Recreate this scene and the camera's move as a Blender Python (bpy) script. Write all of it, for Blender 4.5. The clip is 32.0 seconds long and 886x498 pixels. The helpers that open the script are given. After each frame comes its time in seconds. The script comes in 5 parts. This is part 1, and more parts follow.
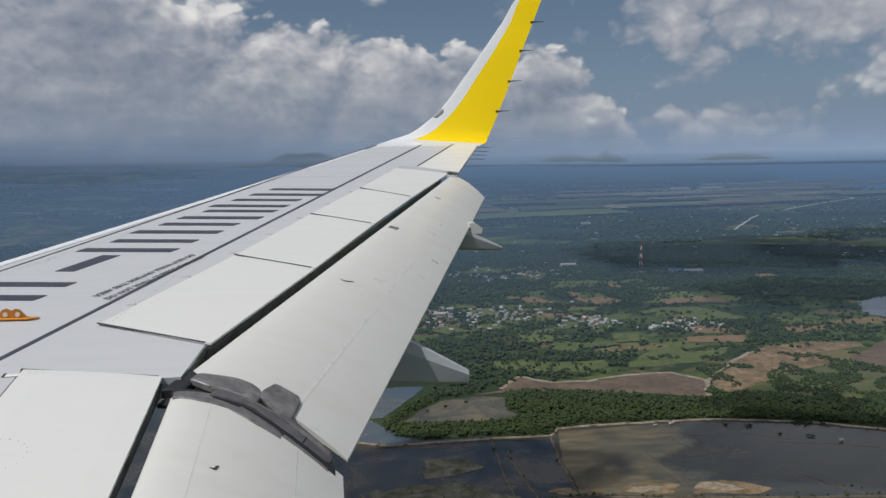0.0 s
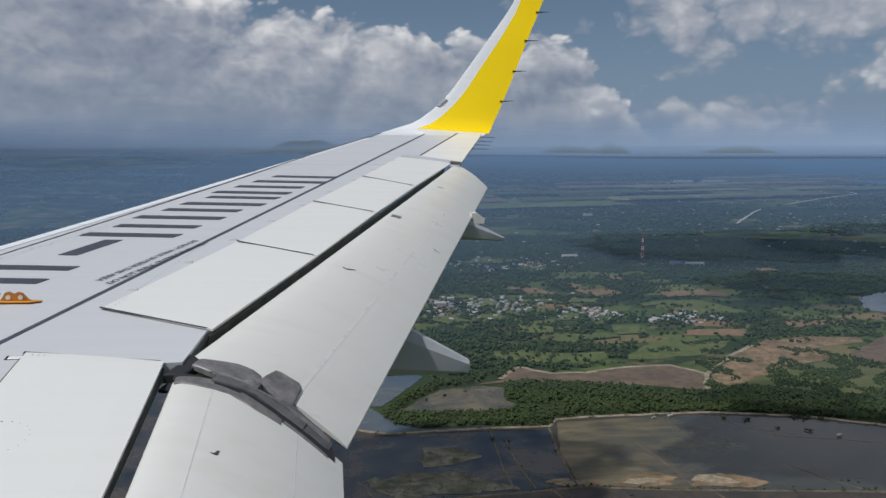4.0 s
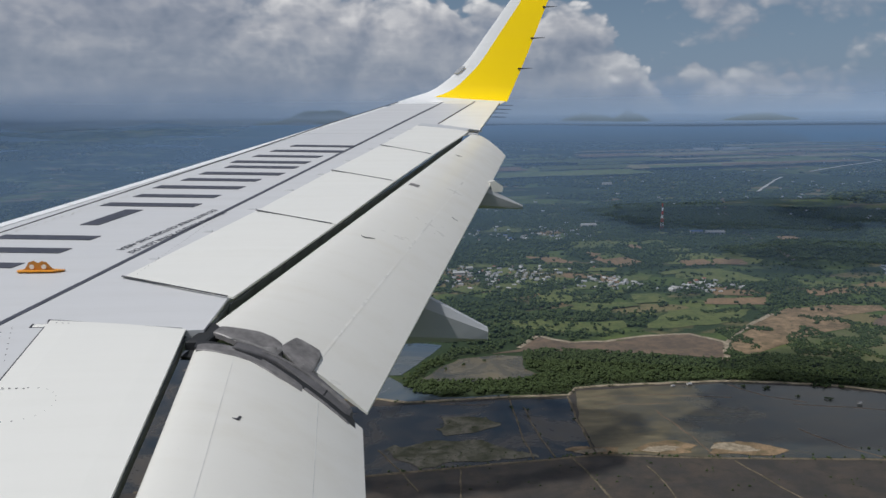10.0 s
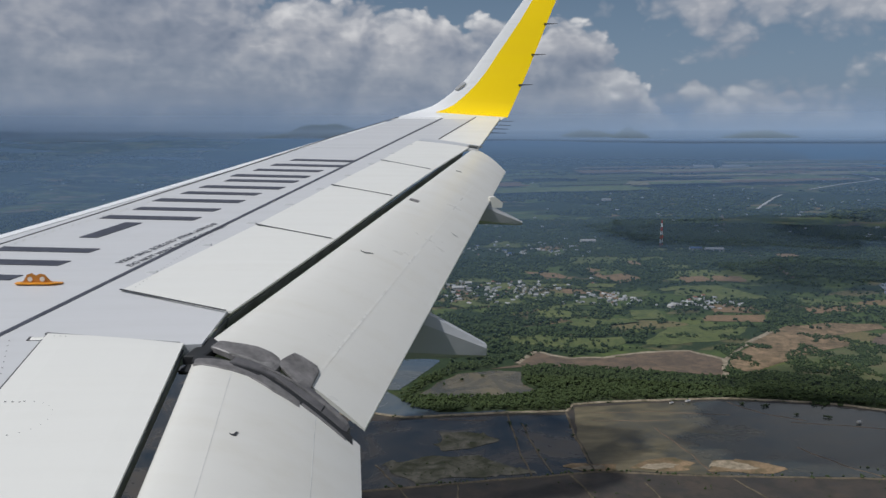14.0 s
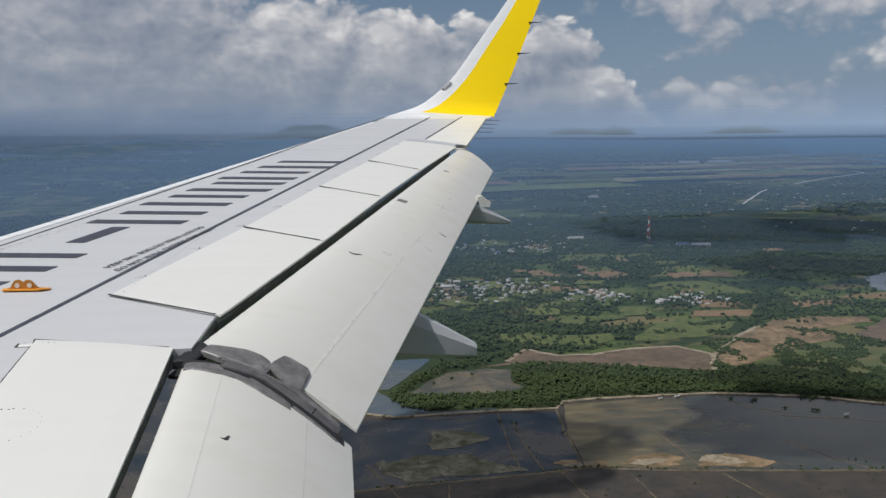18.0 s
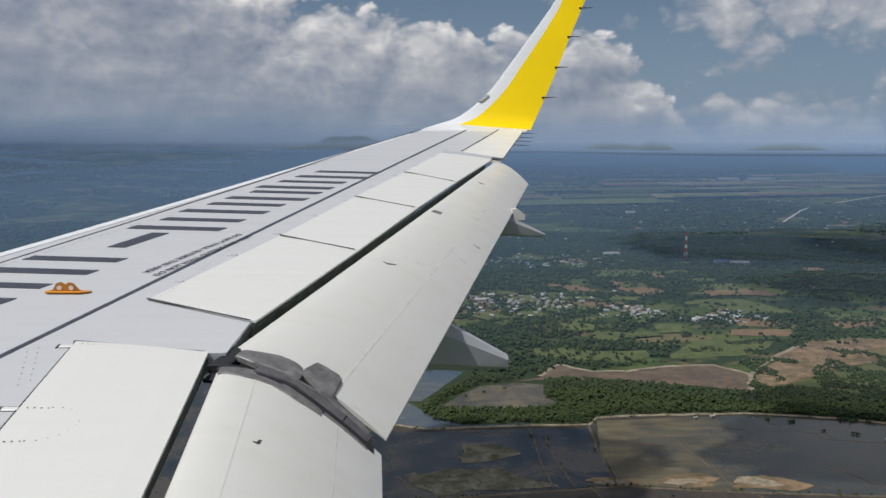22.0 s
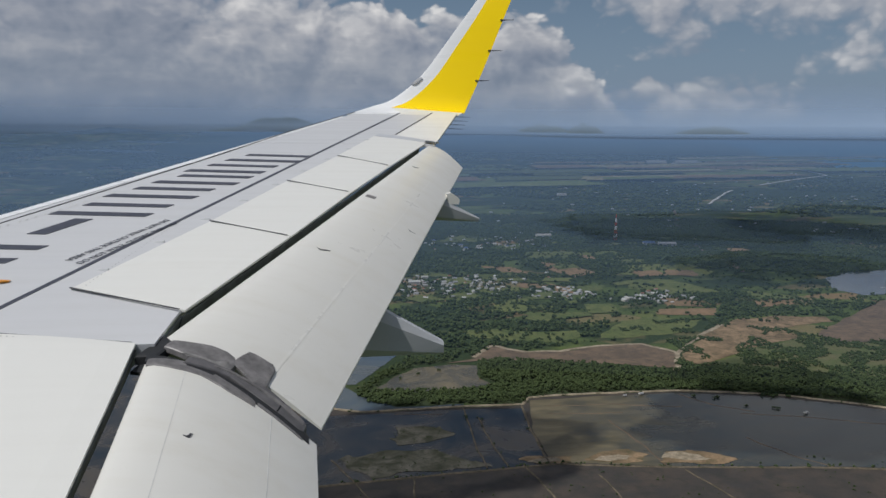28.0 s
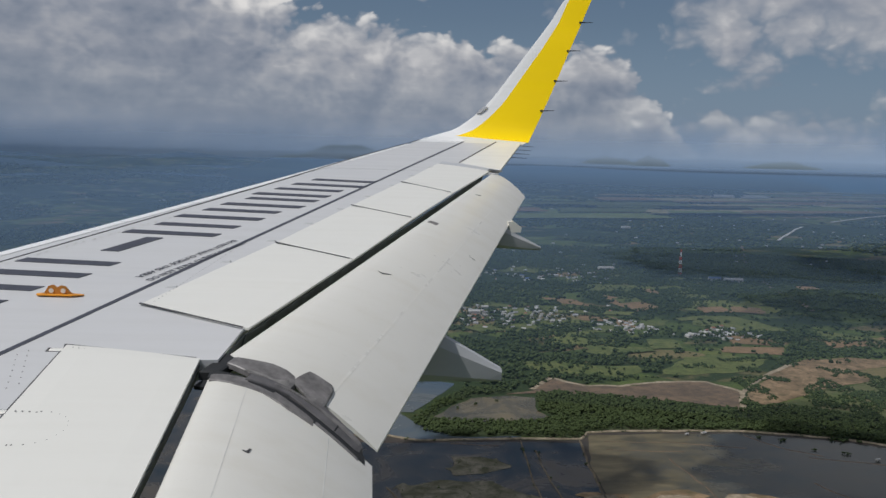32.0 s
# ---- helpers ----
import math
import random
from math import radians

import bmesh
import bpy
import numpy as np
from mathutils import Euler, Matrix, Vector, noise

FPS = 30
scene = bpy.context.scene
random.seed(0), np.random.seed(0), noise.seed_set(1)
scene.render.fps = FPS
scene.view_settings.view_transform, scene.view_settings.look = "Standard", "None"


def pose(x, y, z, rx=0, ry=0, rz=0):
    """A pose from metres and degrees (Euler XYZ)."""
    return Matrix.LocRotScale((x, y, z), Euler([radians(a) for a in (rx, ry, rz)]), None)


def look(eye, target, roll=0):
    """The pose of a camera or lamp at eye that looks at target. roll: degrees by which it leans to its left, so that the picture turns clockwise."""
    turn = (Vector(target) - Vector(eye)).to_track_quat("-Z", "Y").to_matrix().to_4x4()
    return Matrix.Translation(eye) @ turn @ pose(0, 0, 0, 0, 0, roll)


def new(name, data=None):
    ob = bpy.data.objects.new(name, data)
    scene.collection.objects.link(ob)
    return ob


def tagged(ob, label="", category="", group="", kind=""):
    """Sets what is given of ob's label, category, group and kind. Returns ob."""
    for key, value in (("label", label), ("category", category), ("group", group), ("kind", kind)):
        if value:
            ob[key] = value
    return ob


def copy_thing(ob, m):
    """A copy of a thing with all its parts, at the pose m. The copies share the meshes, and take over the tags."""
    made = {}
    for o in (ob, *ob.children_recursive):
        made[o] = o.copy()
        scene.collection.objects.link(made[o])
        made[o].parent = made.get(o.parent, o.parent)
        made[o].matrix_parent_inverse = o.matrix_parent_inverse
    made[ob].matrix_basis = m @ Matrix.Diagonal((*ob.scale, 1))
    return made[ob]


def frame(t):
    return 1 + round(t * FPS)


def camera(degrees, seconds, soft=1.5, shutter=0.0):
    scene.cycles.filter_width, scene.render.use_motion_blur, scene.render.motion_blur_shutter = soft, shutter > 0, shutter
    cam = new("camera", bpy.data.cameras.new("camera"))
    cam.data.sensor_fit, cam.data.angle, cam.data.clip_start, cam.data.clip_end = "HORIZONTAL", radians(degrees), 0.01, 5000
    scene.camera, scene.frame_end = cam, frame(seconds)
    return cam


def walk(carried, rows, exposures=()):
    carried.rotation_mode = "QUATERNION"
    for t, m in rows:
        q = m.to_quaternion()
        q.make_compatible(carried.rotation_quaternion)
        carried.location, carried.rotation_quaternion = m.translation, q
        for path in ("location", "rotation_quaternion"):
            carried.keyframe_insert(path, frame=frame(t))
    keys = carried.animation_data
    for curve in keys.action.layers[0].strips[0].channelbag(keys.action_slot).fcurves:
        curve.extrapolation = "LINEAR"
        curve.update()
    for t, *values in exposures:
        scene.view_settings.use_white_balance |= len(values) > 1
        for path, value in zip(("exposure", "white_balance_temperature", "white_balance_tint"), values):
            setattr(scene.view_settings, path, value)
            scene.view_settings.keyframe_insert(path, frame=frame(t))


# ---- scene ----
PATH = [
    (0, 6.647, 1.670, 1.931, 83.98, 0.47, -7.54),
    (0.5, 6.646, 1.675, 1.914, 84.51, 0.58, -7.75),
    (1, 6.638, 1.666, 1.935, 84.78, -0.06, -7.69),
    (1.5, 6.644, 1.671, 1.928, 85.12, -0.13, -7.80),
    (2, 6.648, 1.677, 1.939, 84.81, -0.14, -7.88),
    (2.5, 6.650, 1.669, 1.920, 83.86, 0.08, -8.01),
    (3, 6.642, 1.661, 1.926, 83.34, 0.36, -7.85),
    (3.5, 6.639, 1.658, 1.930, 83.19, -0.02, -7.59),
    (5.5, 6.650, 1.672, 1.946, 83.97, -0.65, -7.17),
    (6, 6.649, 1.665, 1.937, 84.25, -0.22, -6.72),
    (6.5, 6.650, 1.676, 1.933, 84.52, -0.02, -6.71),
    (7, 6.645, 1.671, 1.931, 84.59, -0.09, -7.08),
    (7.5, 6.649, 1.676, 1.929, 84.48, 0.03, -7.50),
    (8, 6.644, 1.678, 1.931, 82.04, 0.08, -7.90),
    (8.5, 6.647, 1.675, 1.924, 81.40, 0.04, -8.27),
    (9, 6.642, 1.668, 1.919, 81.02, -0.19, -8.52),
    (9.5, 6.643, 1.657, 1.915, 80.69, 0.20, -6.17),
    (10, 6.642, 1.654, 1.922, 81.26, 0.04, -6.16),
    (10.5, 6.643, 1.663, 1.918, 81.37, 0.15, -6.03),
    (11, 6.639, 1.662, 1.919, 81.69, -0.16, -5.88),
    (11.5, 6.646, 1.662, 1.912, 82.01, -0.14, -5.87),
    (12, 6.645, 1.657, 1.923, 82.17, -0.22, -5.88),
    (12.5, 6.641, 1.658, 1.923, 82.30, -0.56, -5.88),
    (13, 6.642, 1.663, 1.919, 82.38, -0.56, -5.95),
    (13.5, 6.642, 1.665, 1.929, 82.07, -0.61, -5.99),
    (15.5, 6.642, 1.651, 1.931, 83.08, 0.27, -6.90),
    (16, 6.641, 1.651, 1.929, 82.50, -0.00, -7.14),
    (16.5, 6.644, 1.640, 1.940, 81.85, -0.16, -7.15),
    (17, 6.640, 1.649, 1.932, 81.66, -0.25, -6.94),
    (17.5, 6.634, 1.655, 1.934, 81.98, -0.06, -6.85),
    (18, 6.636, 1.656, 1.940, 82.17, 0.20, -7.03),
    (18.5, 6.641, 1.649, 1.926, 81.73, 0.26, -7.30),
    (19, 6.635, 1.646, 1.932, 80.86, 0.58, -7.48),
    (19.5, 6.630, 1.645, 1.936, 80.72, 0.65, -7.27),
    (20, 6.624, 1.648, 1.928, 79.91, 0.45, -7.02),
    (20.5, 6.635, 1.646, 1.939, 79.53, 0.83, -6.70),
    (21, 6.628, 1.632, 1.933, 80.52, 1.17, -6.39),
    (21.5, 6.631, 1.641, 1.941, 81.21, 0.83, -5.89),
    (22, 6.643, 1.624, 1.934, 82.99, -0.60, -4.59),
    (22.5, 6.638, 1.627, 1.937, 83.06, -0.88, -2.17),
    (23, 6.636, 1.613, 1.929, 82.99, -1.22, -2.02),
    (23.5, 6.640, 1.630, 1.924, 83.28, -1.20, -2.23),
    (24, 6.632, 1.628, 1.928, 83.72, -1.25, -2.24),
    (24.5, 6.635, 1.629, 1.935, 83.62, -1.20, -2.46),
    (26.5, 6.635, 1.631, 1.947, 83.52, -0.61, -2.61),
    (27, 6.639, 1.632, 1.947, 83.34, -0.28, -2.73),
    (27.5, 6.640, 1.660, 1.942, 83.36, -0.40, -5.34),
    (28, 6.638, 1.677, 1.950, 81.89, -0.89, -9.00),
    (28.5, 6.633, 1.670, 1.934, 82.35, -1.01, -9.23),
    (29, 6.634, 1.659, 1.919, 81.59, -2.18, -8.88),
    (29.5, 6.636, 1.643, 1.916, 82.02, -2.13, -6.84),
    (30, 6.643, 1.628, 1.935, 82.67, -1.71, -3.92),
    (30.5, 6.637, 1.632, 1.935, 83.10, -2.07, -3.58),
    (31, 6.640, 1.634, 1.936, 84.57, -2.06, -3.64),
    (31.5, 6.634, 1.653, 1.933, 83.55, -1.96, -4.06),
    (32, 6.639, 1.650, 1.931, 83.72, -1.89, -4.78),
]
cam = camera(54.33, 32.0, soft=1.5)
EXPOSURE = [(0, -0.14, 6190, 10), (2, -0.22, 6140, 10), (3.5, -0.15, 6090, 10), (6, -0.05, 5740, 10), (7.5, 0.08, 5790, 10), (9, 0.15, 6140, 10), (10, -0.1, 6140, 10), (11, -0.1, 6040, 10), (12, -0.03, 6040, 10), (13, -0.2, 6040, 10), (16, 0.0, 6240, 10), (18.5, 0.0, 6240, 10), (20, -0.22, 6090, 10), (21, -0.23, 6040, 10), (22, -0.01, 6240, 10), (24, -0.15, 6240, 10), (28, -0.16, 6190, 10), (29, -0.02, 6190, 10), (30, -0.1, 6190, 10), (31, -0.19, 6240, 10), (32, -0.2, 6240, 10)]
walk(cam, [(r[0], pose(*r[1:])) for r in PATH], EXPOSURE)

# ---- daylight ----
SUN_FROM = Vector((-0.50, -0.22, 0.84)).normalized()
sun = new("sun", bpy.data.lights.new("sun", "SUN"))
sun.data.energy, sun.data.angle, sun.data.color = 3.6, radians(0.6), (1.0, 0.965, 0.90)
sun.matrix_world = look((0, 0, 0), -SUN_FROM)


class Nodes:
    """Short names for a node tree."""

    def __init__(self, tree):
        self.t = tree
        tree.nodes.clear()

    def n(self, kind, **kw):
        node = self.t.nodes.new(kind)
        for k, v in kw.items():
            if k == "operation":
                node.operation = v
            elif k == "blend":
                node.blend_type = v
            elif k == "dims":
                node.noise_dimensions = v
            else:
                node.inputs[k.replace("_", " ")].default_value = v
        return node

    def l(self, a, b, out=0):
        o = a.outputs[out] if hasattr(a, "outputs") else a
        self.t.links.new(o, b)

    def math(self, op, a, b=None, clamp=False):
        m = self.t.nodes.new("ShaderNodeMath")
        m.operation, m.use_clamp = op, clamp
        for i, v in enumerate((a, b)):
            if v is None:
                continue
            if isinstance(v, (int, float)):
                m.inputs[i].default_value = v
            else:
                self.t.links.new(v, m.inputs[i])
        return m.outputs[0]

    def noise(self, vec, scale, detail=4.0, rough=0.55, dist=0.0):
        m = self.t.nodes.new("ShaderNodeTexNoise")
        m.inputs["Scale"].default_value, m.inputs["Detail"].default_value = scale, detail
        m.inputs["Roughness"].default_value, m.inputs["Distortion"].default_value = rough, dist
        if vec is not None:
            self.t.links.new(vec, m.inputs["Vector"])
        return m.outputs[0]

    def ramp(self, fac, stops, mode="LINEAR"):
        m = self.t.nodes.new("ShaderNodeValToRGB")
        m.color_ramp.interpolation = mode
        els = m.color_ramp.elements
        while len(els) < len(stops):
            els.new(0.5)
        for e, (pos, col) in zip(els, stops):
            e.position = pos
            e.color = (*col, 1) if not isinstance(col, (int, float)) else (col, col, col, 1)
        self.t.links.new(fac, m.inputs[0])
        return m.outputs[0]

    def mix(self, fac, a, b, blend="MIX"):
        m = self.t.nodes.new("ShaderNodeMix")
        m.data_type, m.blend_type = "RGBA", blend
        for sock, v in ((m.inputs[0], fac), (m.inputs[6], a), (m.inputs[7], b)):
            if isinstance(v, (int, float)):
                sock.default_value = v
            elif isinstance(v, tuple):
                sock.default_value = (*v, 1)
            else:
                self.t.links.new(v, sock)
        return m.outputs[2]

    def vec(self, v, scale=(1, 1, 1), loc=(0, 0, 0)):
        m = self.t.nodes.new("ShaderNodeMapping")
        m.inputs["Scale"].default_value, m.inputs["Location"].default_value = scale, loc
        self.t.links.new(v, m.inputs["Vector"])
        return m.outputs[0]


# ---- sky with broken cumulus ----
world = bpy.data.worlds.new("sky")
scene.world = world
world.use_nodes = True
W = Nodes(world.node_tree)
sky = W.n("ShaderNodeTexSky")
sky.sky_type, sky.sun_disc = "NISHITA", False
sky.sun_elevation = math.asin(SUN_FROM.z)
sky.sun_rotation = math.atan2(SUN_FROM.x, SUN_FROM.y)
sky.air_density, sky.dust_density, sky.ozone_density = 1.0, 0.8, 1.8
way = W.n("ShaderNodeTexCoord").outputs["Generated"]
parts_xyz = W.n("ShaderNodeSeparateXYZ")
W.l(way, parts_xyz.inputs[0])
dx, dy, dz = parts_xyz.outputs


def billow(v, scale):
    m = W.t.nodes.new("ShaderNodeTexVoronoi")
    m.feature = "SMOOTH_F1"
    m.inputs["Scale"].default_value, m.inputs["Smoothness"].default_value = scale, 0.35
    W.l(v, m.inputs["Vector"])
    return W.math("SUBTRACT", 0.75, m.outputs["Distance"])


def cloud_shape(shift):
    """Tops of a cumulus bank inland, seen along a direction, sampled a little towards the sun by shift."""
    v0 = W.vec(way, (1, 1, 1.35), (3.1 - 0.5 * shift, 0.4, 0.2 + shift))
    wob = W.t.nodes.new("ShaderNodeTexNoise")
    wob.inputs["Scale"].default_value, wob.inputs["Detail"].default_value = 16.0, 6.0
    W.l(v0, wob.inputs["Vector"])
    sc = W.n("ShaderNodeVectorMath", operation="SCALE", Scale=0.05)
    W.l(wob.outputs["Color"], sc.inputs[0])
    ad = W.n("ShaderNodeVectorMath", operation="ADD")
    W.l(v0, ad.inputs[0])
    W.l(sc, ad.inputs[1])
    v = ad.outputs[0]
    lumps = W.math("MULTIPLY", billow(v, 7.0), 0.32)
    for scale, gain in ((17.0, 0.17), (40.0, 0.10), (90.0, 0.055)):
        lumps = W.math("ADD", lumps, W.math("MULTIPLY", billow(v, scale), gain))
    return v0, lumps


v0, lumps = cloud_shape(0.0)
v1, lumps_up = cloud_shape(0.022)
lit = W.math("SUBTRACT", lumps, lumps_up)
# scattered clouds
dens = W.math("ADD", W.math("MULTIPLY", W.noise(v0, 3.2, 3.0, 0.5), 1.05), W.math("SUBTRACT", lumps, 0.10))
dens = W.math("ADD", dens, W.math("MULTIPLY", W.ramp(dx, [(0.38, 0.0), (0.52, 0.17)]), W.ramp(dz, [(0.095, 0.0), (0.14, 1.0)])))
loose = W.ramp(dens, [(0.60, 0.0), (0.68, 0.75), (0.78, 1.0)])
# the bank inland: high at the far left, falling towards the sea
height = W.ramp(W.math("ADD", dx, 0.5), [(0.0, 0.24), (0.25, 0.225), (0.40, 0.190), (0.50, 0.165), (0.62, 0.158), (0.74, 0.156), (0.82, 0.115), (0.90, -0.06)])
depth = W.math("SUBTRACT", W.math("ADD", height, W.math("MULTIPLY", W.math("SUBTRACT", lumps, 0.27), 0.30)), dz)
bank = W.ramp(depth, [(0.0, 0.0), (0.009, 0.85), (0.03, 1.0)])
# a row of small far clouds over the coast
row_top = W.math("ADD", W.math("MULTIPLY", W.math("SUBTRACT", W.noise(W.vec(way, (1, 1, 0.3)), 11.0, 2.0, 0.5), 0.47), 0.30), W.math("MULTIPLY", W.math("SUBTRACT", lumps, 0.27), 0.16))
row_depth = W.math("SUBTRACT", W.math("ADD", row_top, 0.033), dz)
row = W.math("MULTIPLY", W.ramp(row_depth, [(0.0, 0.0), (0.010, 0.9)]), W.ramp(dz, [(0.026, 0.0), (0.044, 1.0)]))
amount = W.math("MAXIMUM", W.math("MAXIMUM", loose, bank), row)
layers = W.noise(W.vec(way, (1.2, 1.2, 9.0)), 5.0, 5.0, 0.55)
patch = W.noise(W.vec(way, (1, 1, 2.2), (1.7, 0, 0)), 6.0, 3.0, 0.5)
edge = W.math("MULTIPLY", W.ramp(depth, [(0.0, 1.0), (0.05, 0.35), (0.13, 0.0)]), bank)
gain = W.math("ADD", W.math("MULTIPLY", edge, 3.0), 1.55)
tone = W.math("ADD", W.math("MULTIPLY", lit, gain), 0.35)
tone = W.math("ADD", tone, W.math("MULTIPLY", edge, 0.40))
tone = W.math("ADD", tone, W.math("MULTIPLY", W.math("SUBTRACT", layers, 0.5), 0.45))
tone = W.math("ADD", tone, W.math("MULTIPLY", W.math("SUBTRACT", patch, 0.5), 0.75))
tone = W.math("ADD", tone, W.math("MULTIPLY", W.math("MAXIMUM", W.math("SUBTRACT", loose, bank), row), 0.26), clamp=True)
cloud_col = W.ramp(tone, [(0.0, (0.205, 0.245, 0.315)), (0.35, (0.325, 0.350, 0.405)), (0.60, (0.47, 0.475, 0.50)), (1.0, (0.93, 0.89, 0.84))])
bg_sky = W.n("ShaderNodeBackground", Strength=0.045)
W.l(sky, bg_sky.inputs[0])
bg_haze = W.n("ShaderNodeBackground", Strength=1.0)
bg_haze.inputs[0].default_value = (0.200, 0.282, 0.415, 1)
bg_cloud = W.n("ShaderNodeBackground", Strength=0.90)
W.l(cloud_col, bg_cloud.inputs[0])
clear = W.n("ShaderNodeMixShader")
W.l(W.ramp(dz, [(0.0, 1.0), (0.05, 0.6), (0.15, 0.22), (0.5, 0.0)]), clear.inputs[0])
W.l(bg_sky, clear.inputs[1])
W.l(bg_haze, clear.inputs[2])
mixer = W.n("ShaderNodeMixShader")
W.l(W.math("MULTIPLY", amount, W.ramp(dz, [(0.0, 0.15), (0.04, 0.7), (0.10, 1.0)])), mixer.inputs[0])
W.l(clear, mixer.inputs[1])
W.l(bg_cloud, mixer.inputs[2])
out = W.n("ShaderNodeOutputWorld")
W.l(mixer, out.inputs[0])


# ---- materials ----
def material(name):
    m = bpy.data.materials.new(name)
    m.use_nodes = True
    return m, Nodes(m.node_tree)


def finish(N, col, rough=0.5, metal=0.0, bump=None, strength=0.2, dist=0.02, spec=0.5):
    b = N.n("ShaderNodeBsdfPrincipled", Metallic=metal)
    b.inputs["Specular IOR Level"].default_value = spec
    if isinstance(col, tuple):
        b.inputs["Base Color"].default_value = (*col, 1)
    else:
        N.l(col, b.inputs["Base Color"])
    if isinstance(rough, (int, float)):
        b.inputs["Roughness"].default_value = rough
    else:
        N.l(rough, b.inputs["Roughness"])
    if bump is not None:
        k = N.n("ShaderNodeBump", Strength=strength, Distance=dist)
        N.l(bump, k.inputs["Height"])
        N.l(k, b.inputs["Normal"])
    o = N.n("ShaderNodeOutputMaterial")
    N.l(b, o.inputs[0])
    return b


def paint(name, col, rough=0.35, dirt=0.10, streak=(0.25, 3.0, 3.0), stain=(0.55, 0.52, 0.46), metal=0.0, spec=0.5):
    """Aircraft paint with faint grime, airflow streaks along x and fine orange peel."""
    m, N = material(name)
    obj = N.n("ShaderNodeTexCoord").outputs["Object"]
    a = N.noise(N.vec(obj, streak), 1.6, 6.0, 0.6)
    b = N.noise(obj, 9.0, 5.0, 0.6)
    g = N.math("MULTIPLY", N.ramp(a, [(0.45, 0.0), (0.75, 1.0)]), N.ramp(b, [(0.35, 0.4), (0.7, 1.0)]))
    c = N.mix(N.math("MULTIPLY", g, dirt * 3), col, tuple(x * y for x, y in zip(col, stain)))
    spots = N.noise(obj, 70.0, 2.0, 0.5)
    c = N.mix(N.ramp(spots, [(0.72, 0.0), (0.76, dirt * 1.5)]), c, (0.30, 0.29, 0.27))
    finish(N, c, N.ramp(a, [(0.3, rough * 0.8), (0.8, rough * 1.3)]), metal, N.noise(obj, 160.0, 2.0), 0.03, 0.002, spec)
    return m


def plain(name, col, rough=0.6, metal=0.0, vary=0.25, scale=12.0):
    m, N = material(name)
    obj = N.n("ShaderNodeTexCoord").outputs["Object"]
    a = N.noise(obj, scale, 5.0, 0.6)
    c = N.mix(N.ramp(a, [(0.3, 0.0), (0.75, 1.0)]), tuple(x * (1 - vary) for x in col), tuple(min(1, x * (1 + vary)) for x in col))
    finish(N, c, rough, metal, N.noise(obj, scale * 6, 3.0), 0.1, 0.003)
    return m


M_GREY = paint("wing_grey_paint", (0.545, 0.545, 0.552), 0.40, 0.05)
M_WHITE = paint("panel_white_paint", (0.70, 0.69, 0.65), 0.38, 0.035)
M_FLAP = paint("flap_white_paint", (0.68, 0.665, 0.62), 0.34, 0.11, (0.3, 2.5, 2.5), (0.75, 0.70, 0.60))
M_CREAM = paint("aged_cream_paint", (0.75, 0.735, 0.69), 0.36, 0.08)
M_JOINT = paint("flap_joint_paint", (0.71, 0.695, 0.65), 0.30, 0.16, (0.3, 2.5, 2.5), (0.75, 0.70, 0.60))
M_BRIGHT = paint("bright_white_paint", (0.80, 0.80, 0.80), 0.30, 0.03)
M_YELLOW = paint("yellow_paint", (0.97, 0.68, 0.0), 0.42, 0.05, stain=(0.9, 0.8, 0.5), spec=0.25)
M_MARK = plain("dark_grey_marking", (0.065, 0.068, 0.085), 0.45)
M_SEAM = plain("seam_sealant", (0.05, 0.05, 0.055), 0.6)
# dark grey holding the shade of the flap gaps; house windows share it
M_COVE = plain("shade_grey", (0.085, 0.095, 0.10), 0.6, 0.0, 0.5, 6.0)
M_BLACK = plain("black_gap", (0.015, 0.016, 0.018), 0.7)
M_SEAL = plain("grey_rubber_seal", (0.110, 0.105, 0.108), 0.55, 0.0, 0.35, 11.0)
M_FAINT = plain("faint_seam", (0.56, 0.56, 0.54), 0.5)
M_SEALW = plain("worn_seal", (0.185, 0.175, 0.172), 0.5, 0.1, 0.45, 13.0)
M_WORN = plain("scuffed_grey_metal", (0.24, 0.23, 0.22), 0.5, 0.2, 0.4, 14.0)
M_ORANGE = plain("orange_paint", (0.75, 0.30, 0.02), 0.45)
M_ORDARK = plain("brown_orange_paint", (0.42, 0.17, 0.02), 0.5)
M_METAL = plain("bare_metal", (0.55, 0.56, 0.58), 0.3, 0.9)
M_WICK = plain("black_wick", (0.03, 0.03, 0.035), 0.5)
M_FAIR = paint("fairing_grey_paint", (0.46, 0.47, 0.49), 0.4, 0.08)

# ---- small builders ----
def part(name, bm, mat, parent=None, label="", smooth=False):
    me = bpy.data.meshes.new(name)
    bmesh.ops.recalc_face_normals(bm, faces=bm.faces)
    for f in bm.faces:
        f.smooth = smooth
    if smooth:
        for e in bm.edges:
            e.smooth = len(e.link_faces) == 2 and e.calc_face_angle(0) < radians(32)
    bm.to_mesh(me)
    bm.free()
    me.materials.append(mat)
    ob = new(name, me)
    ob.parent = parent
    if label:
        ob["label"] = label
    return ob


def loft(rows, close=True, caps=True):
    bm = bmesh.new()
    vs = [[bm.verts.new(p) for p in r] for r in rows]
    n = len(rows[0])
    for a, b in zip(vs, vs[1:]):
        for i in range(n if close else n - 1):
            j = (i + 1) % n
            bm.faces.new((a[i], a[j], b[j], b[i]))
    if close and caps:
        bm.faces.new(vs[0])
        bm.faces.new(list(reversed(vs[-1])))
    return bm


# ---- the wing: x aft, y outboard ----
def lead(y):
    return 0.525 * (y - 1.975) + (0.07 * math.sin(math.pi * (y - 6) / 10) if 6 < y < 16 else 0.0)


